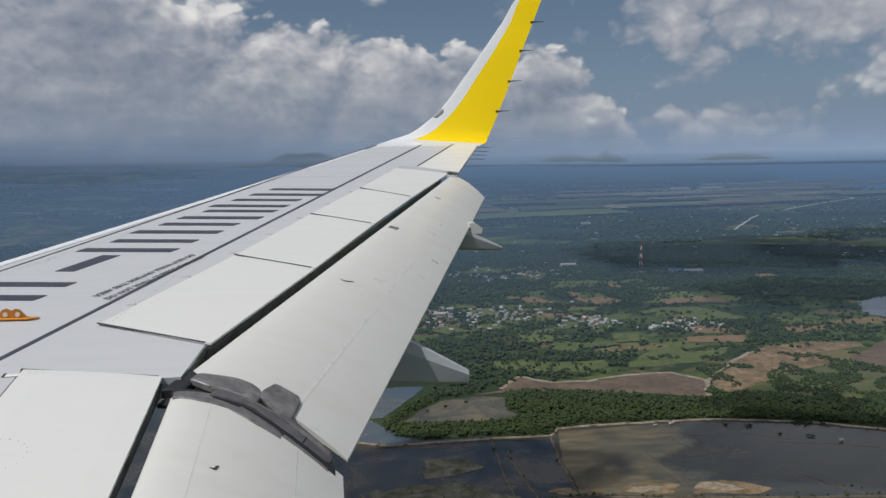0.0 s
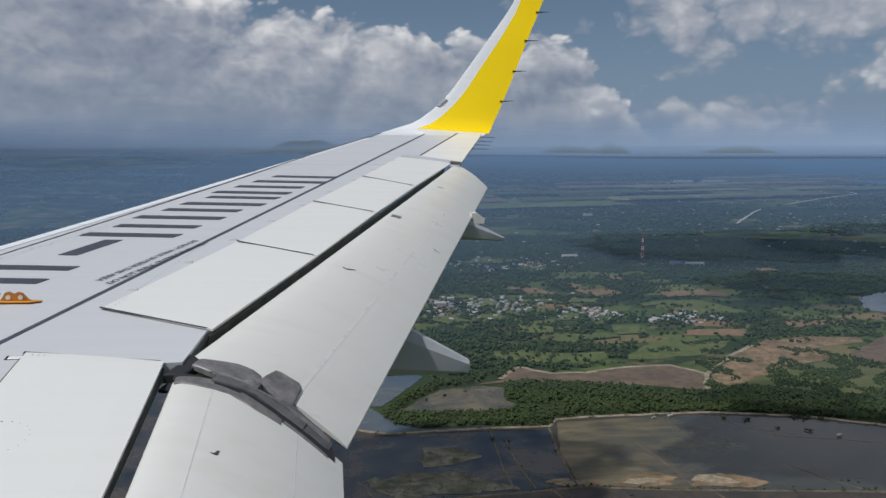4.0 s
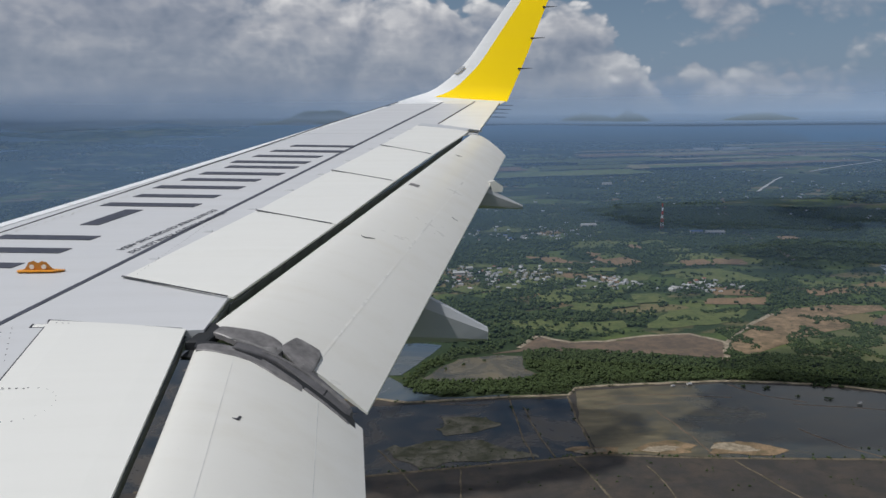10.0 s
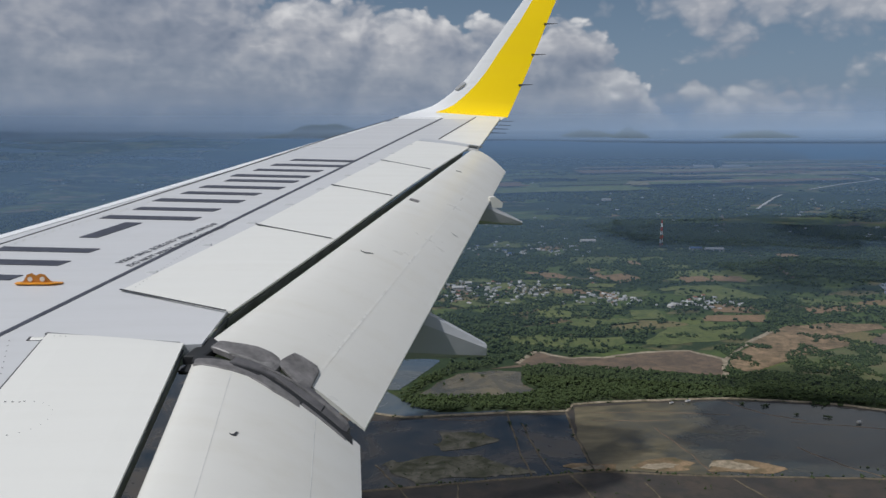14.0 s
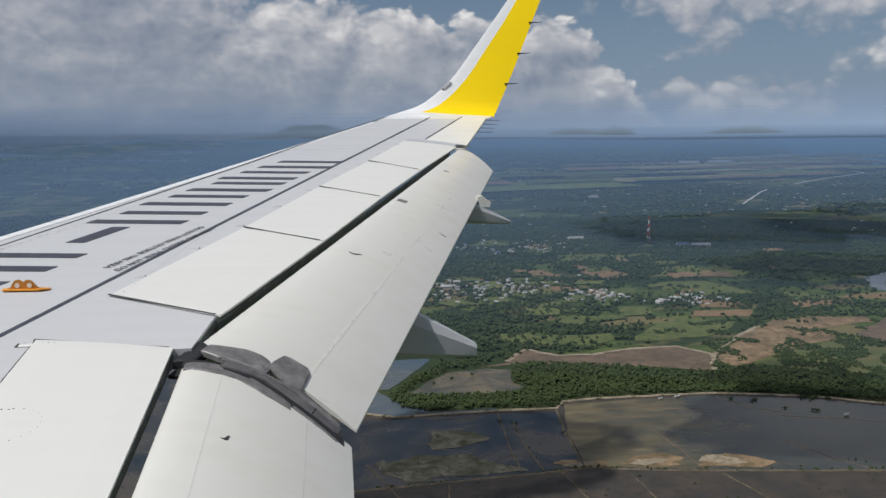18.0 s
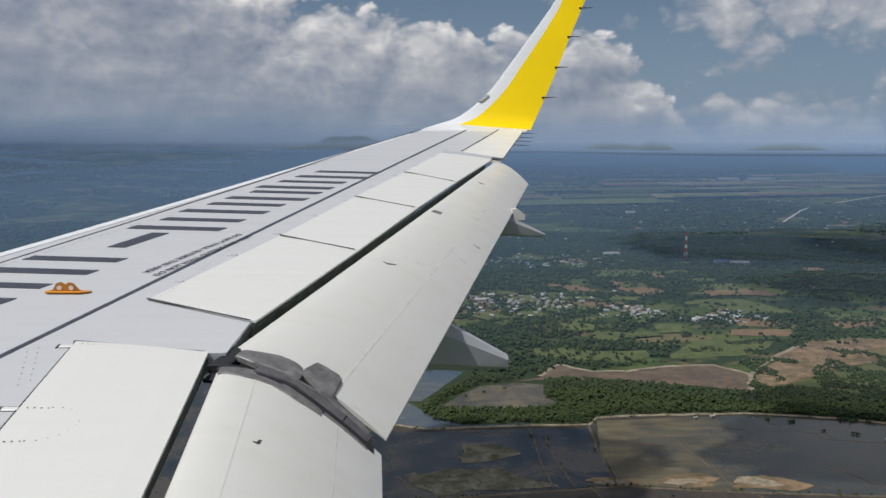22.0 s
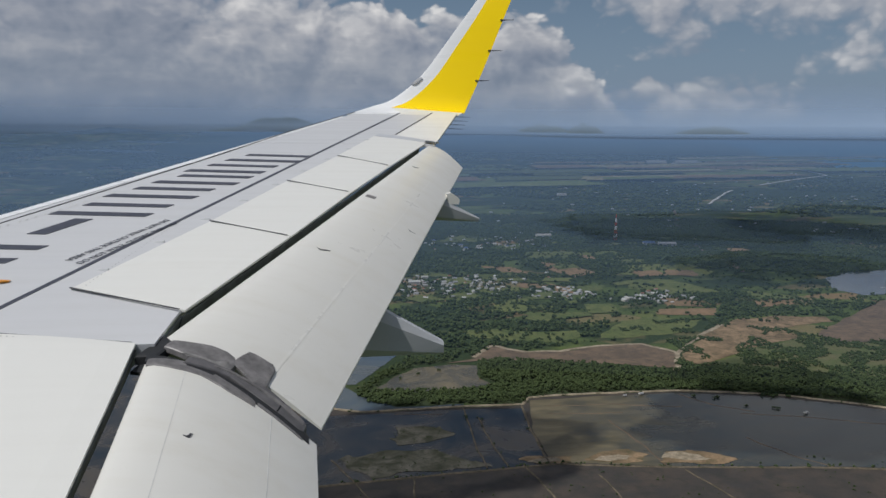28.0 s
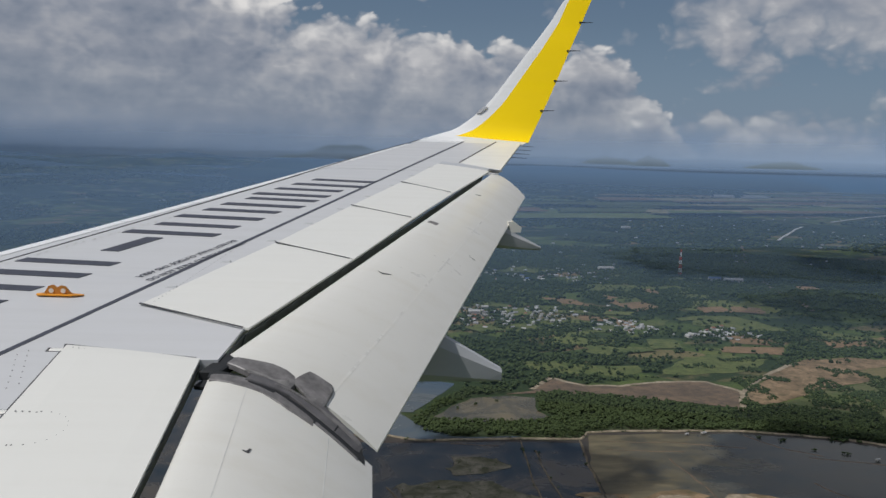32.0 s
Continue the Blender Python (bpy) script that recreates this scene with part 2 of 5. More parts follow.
def skin(x, y, d=0.0):
    """A point on the upper skin, lifted by d."""
    return Vector((x, y, 0.153 * (y - 2.0) + d))


def aft(y):
    """Where the fixed upper skin ends ahead of the flaps."""
    if y < 6.62:
        return 5.67
    if y < 7.12:
        return 5.79 + 0.14 * (y - 6.62)
    return 5.86 + 0.378 * (y - 7.12)


def plate(corners, thick=0.03, lift=0.0, nx=6, bulge=0.0, bevel=0.004):
    """A thin panel on the skin between four plan corners (forward in, forward out, aft out, aft in)."""
    a, b, c, d = [Vector(p) for p in corners]
    bm = bmesh.new()
    top, low = [], []
    for i in range(nx + 1):
        u = i / nx
        rt, rl = [], []
        for v in (0.0, bevel * 4, 1 - bevel * 4, 1.0):
            q = a.lerp(d, u).lerp(b.lerp(c, u), v)
            edge = bevel if (v in (0.0, 1.0) or i in (0, nx)) else 0.0
            h = lift + bulge * 4 * u * (1 - u) - edge
            rt.append(bm.verts.new(skin(q.x, q.y, h)))
            rl.append(bm.verts.new(skin(q.x, q.y, h - thick)))
        top.append(rt)
        low.append(rl)
    for g in (top, low):
        for r, s in zip(g, g[1:]):
            for i in range(3):
                bm.faces.new((r[i], r[i + 1], s[i + 1], s[i]))
    for r, s, t, w in zip(top, top[1:], low, low[1:]):
        bm.faces.new((r[0], s[0], w[0], t[0]))
        bm.faces.new((r[3], s[3], w[3], t[3]))
    for t, w in ((top[0], low[0]), (top[-1], low[-1])):
        for i in range(3):
            bm.faces.new((t[i], t[i + 1], w[i + 1], w[i]))
    return bm


def strip(points, width, lift=0.004, thick=0.004, across=(1, 0, 0)):
    """A thin raised band along points on the skin."""
    rows = []
    ac = Vector(across) * width / 2
    up = Vector((0, 0, thick))
    for q in points:
        q = Vector(q) + Vector((0, 0, lift))
        rows.append([q - ac, q + ac, q + ac - up, q - ac - up])
    return loft(rows)


wing = new("aircraft_wing")
tagged(wing, "grey and white jet airliner wing, flaps extended, yellow tip", "aircraft wing")

NOSE = [(0.0, -0.075), (0.006, -0.048), (0.016, -0.030), (0.035, -0.016), (0.07, -0.006), (0.13, 0.0)]
rows = []
ys = [0.6, 2, 3, 4, 5, 5.8, 6.4, 6.617, 6.622, 6.9, 7.12] + [7.12 + 0.5 * i for i in range(1, 13)]
for y in ys:
    x0, x1 = lead(y), aft(y)
    c = max(3.9 - 0.235 * (y - 6.4), 3.9) if y < 6.4 else 3.9 - 0.235 * (y - 6.4)
    up = [skin(x0 + k * c, y, d) for k, d in NOSE]
    up += [skin(x0 + (x1 - x0) * k, y, 0.0) for k in (0.3, 0.45, 0.6, 0.75, 0.9)] + [skin(x1, y, 0.0)]
    dep = 0.11 * c
    low = [skin(x1, y, -0.018), skin(x1 - 0.25, y, -0.10 - 0.35 * dep), skin(x0 + (x1 - x0) * 0.6, y, -dep * 0.95), skin(x0 + (x1 - x0) * 0.25, y, -dep), skin(x0 + 0.03 * c, y, -0.5 * dep), skin(x0 + 0.003 * c, y, -0.26 * dep - 0.05)]
    rows.append(up + low)
box = part("wing_box", loft(rows), M_GREY, wing, "light grey painted wing skin", True)


# outer wing past the flaps, with the aileron
rows = []
for y in (13.13, 13.3, 13.8, 14.5, 15.2, 15.9):
    x0, x1 = lead(y), 8.35 + 0.274 * (y - 13.13)
    c = 3.9 - 0.235 * (y - 6.4)
    up = [skin(x0 + k * c, y, d) for k, d in NOSE] + [skin(x0 + (x1 - x0) * k, y, 0.0) for k in (0.3, 0.5, 0.7, 0.85)] + [skin(x1, y, -0.012)]
    low = [skin(x1, y, -0.02), skin(x0 + (x1 - x0) * 0.6, y, -0.12), skin(x0 + (x1 - x0) * 0.25, y, -0.17), skin(x0 + 0.01 * c, y, -0.1)]
    rows.append(up + low)
part("outer_wing", loft(rows), M_GREY, wing, "light grey outer wing skin", True)


def outer_line(y, off):
    return 7.60 + 0.36 * (y - 13.6) + off


# seams and painted lines
LINE_X, LINE_K = 4.69, 0.3865
part("walkway_line", strip([skin(LINE_X + LINE_K * (y - 7.0), y) for y in (1.0, 4, 7, 10, 13, 15, 16.42)], 0.042, 0.003), M_MARK, wing, "dark grey painted line along the wing")
part("slat_edge", strip([skin(lead(y) + 0.036 * (3.9 - 0.235 * (y - 6.4)), y, -0.012) for y in (3.5, 5, 6.5, 8, 9.5, 11, 12.5, 14, 15.6)], 0.10, 0.006), M_BRIGHT, wing, "bright white slat edge along the wing")
part("slat_seam", strip([skin(x, y, -0.004) for x, y in ((1.0, 2.8), (2.58, 6.0), (3.575, 8.0), (4.623, 10.18), (5.386, 11.77), (6.40, 14.0), (7.45, 16.1))], 0.020, 0.004), M_SEAM, wing)


def bar(name, corners, mat, lift=0.006, parent=None, label=""):
    bm = bmesh.new()
    t = [bm.verts.new(skin(x, y, lift)) for x, y in corners]
    b = [bm.verts.new(skin(x, y, lift - 0.004)) for x, y in corners]
    bm.faces.new(t)
    bm.faces.new(list(reversed(b)))
    n = len(t)
    for i in range(n):
        bm.faces.new((t[i], b[i], b[(i + 1) % n], t[(i + 1) % n]))
    return part(name, bm, mat, parent or wing, label)


# spoilers
SP = [(5.11, 7.55, 5.86, 7.12), (5.83, 9.23, 6.49, 8.77), (6.45, 10.83, 7.06, 10.33), (7.02, 12.24, 7.58, 11.67), (7.58, 13.72, 8.22, 13.24)]
for (fx, fy, ax, ay), (gx, gy, bx, by) in zip(SP, SP[1:]):
    g = 0.009
    sp = part("spoiler", plate([(fx + g * .4, fy + g), (gx - g * .4, gy - g), (bx - g * .4 + 0.03, by - g), (ax + g * .4 + 0.03, ay + g)], 0.014, 0.010, 6, 0.006), M_WHITE, wing, "off-white spoiler panel")
    bar("edge_gap", [(fx - 0.003, fy - 0.007), (fx + 0.003, fy + 0.007), (ax + 0.003, ay + 0.007), (ax - 0.003, ay - 0.007)], M_SEAM, 0.0175, sp)
sp = part("inboard_spoiler", plate([(4.95, 1.6), (4.885, 6.805), (5.69, 6.62), (5.715, 1.6)], 0.014, 0.012, 6, 0.006), M_WHITE, wing, "large off-white inboard spoiler panel")
bar("edge_gap", [(4.87, 6.80), (4.87, 6.826), (5.665, 6.643), (5.665, 6.617)], M_SEAM, 0.006, sp)
bar("edge_gap", [(4.925, 1.6), (4.875, 6.82), (4.89, 6.82), (4.94, 1.6)], M_SEAM, 0.004, sp)
# face behind the fixed skin, its dark colour standing in for the cove's shade
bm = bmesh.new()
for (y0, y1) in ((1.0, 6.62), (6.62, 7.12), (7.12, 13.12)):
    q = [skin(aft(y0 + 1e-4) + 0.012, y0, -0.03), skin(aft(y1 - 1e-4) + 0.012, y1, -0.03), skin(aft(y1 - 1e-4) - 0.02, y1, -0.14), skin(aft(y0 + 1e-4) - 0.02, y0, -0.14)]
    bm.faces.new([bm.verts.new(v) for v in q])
ob = part("rear_spar", bm, M_COVE, wing, "flap cove sheet behind the spoilers, coloured dark for its shade")
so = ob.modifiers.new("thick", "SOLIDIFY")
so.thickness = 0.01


# ---- flaps ----
TOP = -0.02


def flap_rows(le0, te0, le1, te1, drop0, drop1, n=10, top0=TOP, top1=TOP):
    rows = []
    for i in range(n + 1):
        v = i / n
        le, te = Vector(le0).lerp(Vector(le1), v), Vector(te0).lerp(Vector(te1), v)
        drop, top = drop0 + (drop1 - drop0) * v, top0 + (top1 - top0) * v
        r = []
        for w, d in ((0.0, -0.035), (0.012, -0.016), (0.035, -0.006), (0.07, 0.0)):
            q = le.lerp(te, w)
            r.append(skin(q.x, q.y, top + d))
        for w in (0.15, 0.25, 0.35, 0.45, 0.55, 0.65, 0.75, 0.85, 0.93, 1.0):
            q = le.lerp(te, w)
            r.append(skin(q.x, q.y, top - drop * ((w - 0.07) / 0.93) ** 1.7))
        for w, k in ((1.0, 0.012), (0.8, 0.03), (0.5, 0.09), (0.2, 0.14), (0.04, 0.10)):
            q = le.lerp(te, w)
            r.append(skin(q.x, q.y, top - drop * max(0, (w - 0.07) / 0.93) ** 1.7 - k))
        rows.append(r)
    return rows


OUT = dict(le0=(5.79, 6.715), te0=(6.72, 6.48), le1=(8.265, 13.225), te1=(8.69, 12.93), drop0=0.445, drop1=0.245)
INN = dict(le0=(5.78, 1.2), te0=(6.71, 1.2), le1=(5.76, 6.50), te1=(6.69, 6.30), drop0=0.445, drop1=0.445)
outer_flap = part("outer_flap", loft(flap_rows(**OUT)), M_FLAP, wing, "extended white outer flap with faint streaks", True)
inner_flap = part("inner_flap", loft(flap_rows(**INN)), M_FLAP, wing, "extended white inner flap", True)


def flap_point(F, v, w, d=0.0):
    le = Vector(F["le0"]).lerp(Vector(F["le1"]), v)
    te = Vector(F["te0"]).lerp(Vector(F["te1"]), v)
    q = le.lerp(te, w)
    drop = F["drop0"] + (F["drop1"] - F["drop0"]) * v
    return skin(q.x, q.y, TOP - drop * max(0, (w - 0.07) / 0.93) ** 1.7 + d)


def flap_patch(name, F, v0, v1, w0, w1, mat, parent, lift=0.004, n=8, m=2, label="", thick=0.006):
    bm = bmesh.new()
    g = [[bm.verts.new(flap_point(F, v0 + (v1 - v0) * j / m, w0 + (w1 - w0) * i / n, lift)) for j in range(m + 1)] for i in range(n + 1)]
    for r, s in zip(g, g[1:]):
        for j in range(m):
            bm.faces.new((r[j], r[j + 1], s[j + 1], s[j]))
    ob = part(name, bm, mat, parent, label, True)
    k = ob.modifiers.new("thick", "SOLIDIFY")
    k.thickness, k.offset = thick, -1
    return ob


def along(pts, w):
    """Piecewise linear reading of (w, v) pairs."""
    for (wa, va), (wb, vb) in zip(pts, pts[1:]):
        if w <= wb:
            return va + (vb - va) * max(0.0, w - wa) / (wb - wa)
    return pts[-1][1]


def seal(F, high, low, w0, w1, mat, parent, lift, thick, label, n=22, name="end_seal"):
    """A shaped rubber or metal strip lying along a flap's end, with a softly rolled edge."""
    rows = []
    stations = sorted({w0 + (w1 - w0) * i / n for i in range(n + 1)} | {w for w, _ in high + low if w0 < w < w1})
    for w in stations:
        lo, hi = along(low, w), along(high, w)
        e = 0.05 * (hi - lo)
        end = 0.004 if w in (stations[0], stations[-1]) else 0.0
        rows.append([flap_point(F, lo, w, lift - thick), flap_point(F, lo, w, lift - 0.006), flap_point(F, lo + e, w, lift - end), flap_point(F, hi - e, w, lift - end), flap_point(F, hi, w, lift - 0.006), flap_point(F, hi, w, lift - thick)])
    return part(name, loft(rows), mat, parent, label)


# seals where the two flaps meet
# black sheet put in for the shade between the flap ends
flap_patch("end_gap", OUT, -0.046, -0.014, 0.02, 0.97, M_BLACK, outer_flap, -0.045, 16, 2, "black sheet for the shade between the flaps", 0.02)
# black strip painting the shaded gap over the outer flap's nose
seal(OUT, [(0.0, 0.0105), (0.05, 0.0060), (0.112, -0.0015)], [(0.0, -0.034), (0.112, -0.030)], 0.0, 0.112, M_BLACK, outer_flap, 0.004, 0.05, "black strip painted for the shade at the flap nose", 8)
seal(OUT, [(0.100, -0.0020), (0.197, 0.0019), (0.316, 0.0087), (0.402, 0.0095), (0.456, 0.0068), (0.488, -0.0017)], [(0.100, -0.0150), (0.253, -0.0197), (0.488, -0.0160)], 0.100, 0.488, M_SEALW, outer_flap, 0.020, 0.035, "worn grey rubber end seal")
seal(OUT, [(0.22, -0.0165), (0.40, -0.0140), (0.455, -0.004), (0.475, -0.010)], [(0.22, -0.0195), (0.40, -0.0172), (0.475, -0.0150)], 0.225, 0.470, M_WORN, outer_flap, 0.024, 0.012, "scuffed bare metal retainer strip", 14, "retainer")
seal(OUT, [(0.28, -0.0224), (0.40, -0.0178), (0.526, -0.0149), (0.656, -0.0135), (0.693, -0.0079), (0.817, -0.0107), (0.923, -0.0130), (0.944, -0.0165)], [(0.28, -0.0335), (0.398, -0.0281), (0.518, -0.0240), (0.675, -0.0272), (0.923, -0.0289), (0.944, -0.0260)], 0.28, 0.944, M_SEAL, outer_flap, 0.030, 0.05, "dark grey rubber end seal", 30)
seal(OUT, [(0.42, -0.0195), (0.55, -0.0165), (0.68, -0.0150), (0.80, -0.0135), (0.93, -0.0150)], [(0.42, -0.0225), (0.55, -0.0190), (0.68, -0.0185), (0.80, -0.0185), (0.93, -0.0200)], 0.42, 0.93, M_SEALW, outer_flap, 0.035, 0.012, "worn grey ridge on the seal", 22, "seal_ridge")
seal(OUT, [(0.795, -0.0115), (0.803, -0.0115)], [(0.795, -0.0275), (0.803, -0.0275)], 0.795, 0.803, M_BLACK, outer_flap, 0.0345, 0.008, "black joint in the seal", 2, "seal_joint")
seal(OUT, [(0.469, 0.0073), (0.496, 0.0267), (0.528, 0.0281), (0.636, 0.0286), (0.662, 0.0225), (0.678, -0.0020)], [(0.469, -0.0020), (0.479, -0.0025), (0.642, -0.0148), (0.678, -0.0106)], 0.469, 0.678, M_SEALW, outer_flap, 0.018, 0.02, "grey chafing pad with worn spots", 18, "chafing_pad")
for w, v in ((0.50, 0.020), (0.52, 0.002), (0.60, 0.024), (0.63, 0.020), (0.655, 0.012), (0.66, 0.000), (0.62, -0.006), (0.56, -0.008)):
    seal(OUT, [(w, v + 0.0007), (w + 0.007, v + 0.0007)], [(w, v - 0.0007), (w + 0.007, v - 0.0007)], w, w + 0.007, M_SEAL if v > 0.01 else M_WORN, outer_flap, 0.0205, 0.006, "small pad fastener", 2, "fastener")
# the same painted gap shade on the inner flap's end
flap_patch("end_gap", INN, 0.986, 1.003, 0.01, 0.955, M_BLACK, inner_flap, 0.003, 18, 2, "black sheet for the shade between the flaps", 0.03)
seal(INN, [(0.024, 0.9930), (0.235, 1.0020), (0.250, 0.9935), (0.400, 0.9945), (0.412, 1.0000), (0.647, 0.9905)], [(0.024, 0.9791), (0.176, 0.9800), (0.337, 0.9840), (0.505, 0.9775), (0.647, 0.9777)], 0.024, 0.647, M_SEALW, inner_flap, 0.007, 0.04, "worn grey rubber end seal", 28)
seal(INN, [(0.655, 0.9916), (0.909, 0.9862)], [(0.655, 0.9850), (0.909, 0.9822)], 0.655, 0.915, M_SEALW, inner_flap, 0.006, 0.02, "thin grey edge strip", 12, "edge_strip")
for w, k in ((0.25, 0.003), (0.74, 0.003)):
    flap_patch("flap_seam", INN, 0.55, 0.99, w, w + k, M_FAINT, inner_flap, 0.0008, 1, 12, "", 0.001)

flap_patch("skin_joint", OUT, 0.02, 0.78, 0.650, 0.668, M_JOINT, outer_flap, 0.0007, 2, 14, "raised skin joint along the flap", 0.001)

# ---- flap track fairings ----
def fairing(y, x0, x1, ztop0, ztop1, depth0, depth1, half):
    rows = []
    for i in range(9):
        u = i / 8
        x = x0 + (x1 - x0) * u
        zt = ztop0 + (ztop1 - ztop0) * u
        dp = depth0 + (depth1 - depth0) * u
        hw = half * (1 - 0.62 * u)
        rows.append([Vector((x, y - hw * 0.75, zt)), Vector((x, y + hw * 0.75, zt)), Vector((x, y + hw, zt - dp * 0.25)), Vector((x, y + hw * 0.8, zt - dp * 0.85)), Vector((x, y + hw * 0.3, zt - dp)), Vector((x, y - hw * 0.3, zt - dp)), Vector((x, y - hw * 0.8, zt - dp * 0.85)), Vector((x, y - hw, zt - dp * 0.25))])
    return loft(rows)


FAIRINGS = [(8.4, 6.75, 7.73, 0.78, 0.23, 0.66, 0.105, 0.14), (11.5, 7.9, 8.63, 1.27, 0.90, 0.39, 0.045, 0.11)]
for f in FAIRINGS:
    part("flap_fairing", fairing(*f), M_FAIR, wing, "grey canoe-shaped flap track fairing")

# ---- upturned wing tip ----
TIP = [(7.31, 9.11, 15.9, 2.107), (7.50, 9.22, 16.25, 2.172), (7.74, 9.31, 16.46, 2.25), (8.14, 9.43, 16.61, 2.40), (8.63, 9.67, 16.78, 2.80), (9.05, 9.92, 16.99, 3.33), (9.45, 10.16, 17.19, 3.86), (9.83, 10.40, 17.40, 4.37), (10.12, 10.60, 17.56, 4.81), (10.42, 10.69, 17.62, 4.95)]
SHEAR = [0.0, 0.10, 0.17, 0.09, 0.0, 0.0, 0.0, 0.0, 0.0, 0.0]
SPLIT = [0.50, 0.40, 0.22, 0.23, 0.25, 0.26, 0.29, 0.27, 0.16, 0.05]


def tip_rows(k0, k1, first, last, fine=4):
    """Blade sections between two chord fractions (lists), from one station to another."""
    rows = []
    n = len(TIP)
    for i in range(first * fine, last * fine + 1):
        a = min(i // fine, n - 2)
        u = i / fine - a
        p0, p1, p2, p3 = [TIP[max(0, min(n - 1, a + j))] for j in (-1, 0, 1, 2)]
        q = [0.5 * (2 * B + (C - A) * u + (2 * A - 5 * B + 4 * C - D) * u * u + (3 * B - A - 3 * C + D) * u ** 3) for A, B, C, D in zip(p0, p1, p2, p3)]
        dq = Vector((p2[2] - p0[2] + (p3[2] - p1[2]) * u, p2[3] - p0[3] + (p3[3] - p1[3]) * u)).normalized()
        nrm = Vector((0, -dq.y, dq.x))
        f0 = k0[a] + (k0[a + 1] - k0[a]) * u
        f1 = k1[a] + (k1[a + 1] - k1[a]) * u
        c = q[1] - q[0]
        lean = SHEAR[a] + (SHEAR[a + 1] - SHEAR[a]) * u
        up, lo = [], []
        for s in range(7):
            f = f0 + (f1 - f0) * s / 6
            t = 0.30 * (math.sqrt(max(f, 0)) * (1 - f)) * 0.16 + 0.002
            base = Vector((q[0] + f * c, q[2] - dq.x * lean * f, q[3] - dq.y * lean * f))
            up.append(base + nrm * t * c * 0.6)
            lo.append(base - nrm * t * c)
        rows.append(up + lo[::-1])
    return rows


ZERO, ONE = [0.0] * 10, [1.0] * 10
sharklet = part("wingtip_blade", loft(tip_rows(SPLIT, ONE, 2, 9)), M_YELLOW, wing, "bright yellow upturned wing tip", True)
part("wingtip_leading_edge", loft(tip_rows(ZERO, SPLIT, 0, 9)), M_BRIGHT, wing, "white leading edge of the wing tip", True)
part("wingtip_root", loft(tip_rows(SPLIT, ONE, 0, 2)), M_WHITE, wing, "white wing tip root", True)

for i, y in enumerate((14.6, 15.0, 15.4, 15.85)):
    q = skin(8.35 + 0.274 * (y - 13.13), y, -0.015)
    part("static_wick", loft([[q + Vector((0, 0.006 * a, 0.006 * b)) for a, b in ((-1, -1), (1, -1), (1, 1), (-1, 1))], [q + Vector((0.24, 0.012, -0.006)) + Vector((0, 0.003 * a, 0.003 * b)) for a, b in ((-1, -1), (1, -1), (1, 1), (-1, 1))]]), M_WICK, wing, "thin black static wick")


def tip_edge(z):
    for a, b in zip(TIP, TIP[1:]):
        if a[3] <= z <= b[3]:
            u = (z - a[3]) / (b[3] - a[3])
            return Vector((a[1] + (b[1] - a[1]) * u, a[2] + (b[2] - a[2]) * u, z))


for z in (2.74, 3.28, 3.84, 4.38, 4.88):
    q = tip_edge(z) + Vector((-0.05, -0.012, 0))
    part("static_wick", loft([[q + Vector((0, 0.010 * a, 0.016 * b)) for a, b in ((-1, -1), (1, -1), (1, 1), (-1, 1))], [q + Vector((0.05, 0, 0)) + Vector((0, 0.008 * a, 0.010 * b)) for a, b in ((-1, -1), (1, -1), (1, 1), (-1, 1))], [q + Vector((0.25, 0.0, 0.01)) + Vector((0, 0.003 * a, 0.003 * b)) for a, b in ((-1, -1), (1, -1), (1, 1), (-1, 1))]]), M_WICK, wing, "thin black static wick")

# position light in the root of the tip
rows = []
for x, y, z, h in ((8.46, 16.705, 2.65, 0.002), (8.50, 16.715, 2.68, 0.014), (8.55, 16.73, 2.72, 0.016), (8.60, 16.75, 2.77, 0.003)):
    rows.append([Vector((x, y - 0.012, z + h + 0.01)), Vector((x + 0.05, y - 0.02, z)), Vector((x + 0.05, y + 0.01, z - 0.01)), Vector((x, y + 0.01, z))])
part("position_light", loft(rows), M_FAIR, wing, "small clear position light cover")

# aileron and the grey filler between it and the spoilers
part("aileron", plate([(7.90, 13.86), (8.74, 16.10), (9.15, 16.06), (8.41, 13.36)], 0.02, 0.006, 4, 0.0), M_CREAM, wing, "cream white aileron")
bar("aileron_gap", [(7.885, 13.86), (8.725, 16.10), (8.745, 16.10), (7.905, 13.86)], M_SEAM, 0.0085)
bar("filler_panel", [(7.60, 13.72), (7.66, 13.90), (8.36, 13.35), (8.24, 13.26)], M_FAIR, 0.009)
# dark patch laid on the skin for the shaded gap at the flap end
bar("flap_end_gap", [(8.22, 13.22), (8.26, 13.34), (8.42, 13.22), (8.40, 13.12)], M_COVE, 0.016)

# painted registration, as plain bars
ALONG, ACROSS = Vector((0.99, -0.10)), Vector((0.47, 0.88))


def mark(cx, cy, u0, u1, w0, w1):
    """A dark bar from u0 to u1 chordwise and w0 to w1 spanwise about a centre."""
    c = Vector((cx, cy))
    q = [c + ALONG * u + ACROSS * w for u, w in ((u0, w0), (u0, w1), (u1, w1), (u1, w0))]
    bar("registration_bar", [(p.x, p.y) for p in q], M_MARK, 0.005, wing, "dark grey painted registration bar")


CENTRES = [(3.90, 7.74), (4.25, 8.38), (4.99, 9.66), (5.30, 10.31), (5.64, 10.90), (5.88, 11.47), (6.26, 12.08)]
for cx, cy in CENTRES:
    mark(cx, cy, -0.42, 0.40, -0.25, -0.12)
    mark(cx, cy, -0.38, 0.36, 0.11, 0.23)
mark(4.66, 9.10, -0.075, 0.075, -0.265, 0.265)

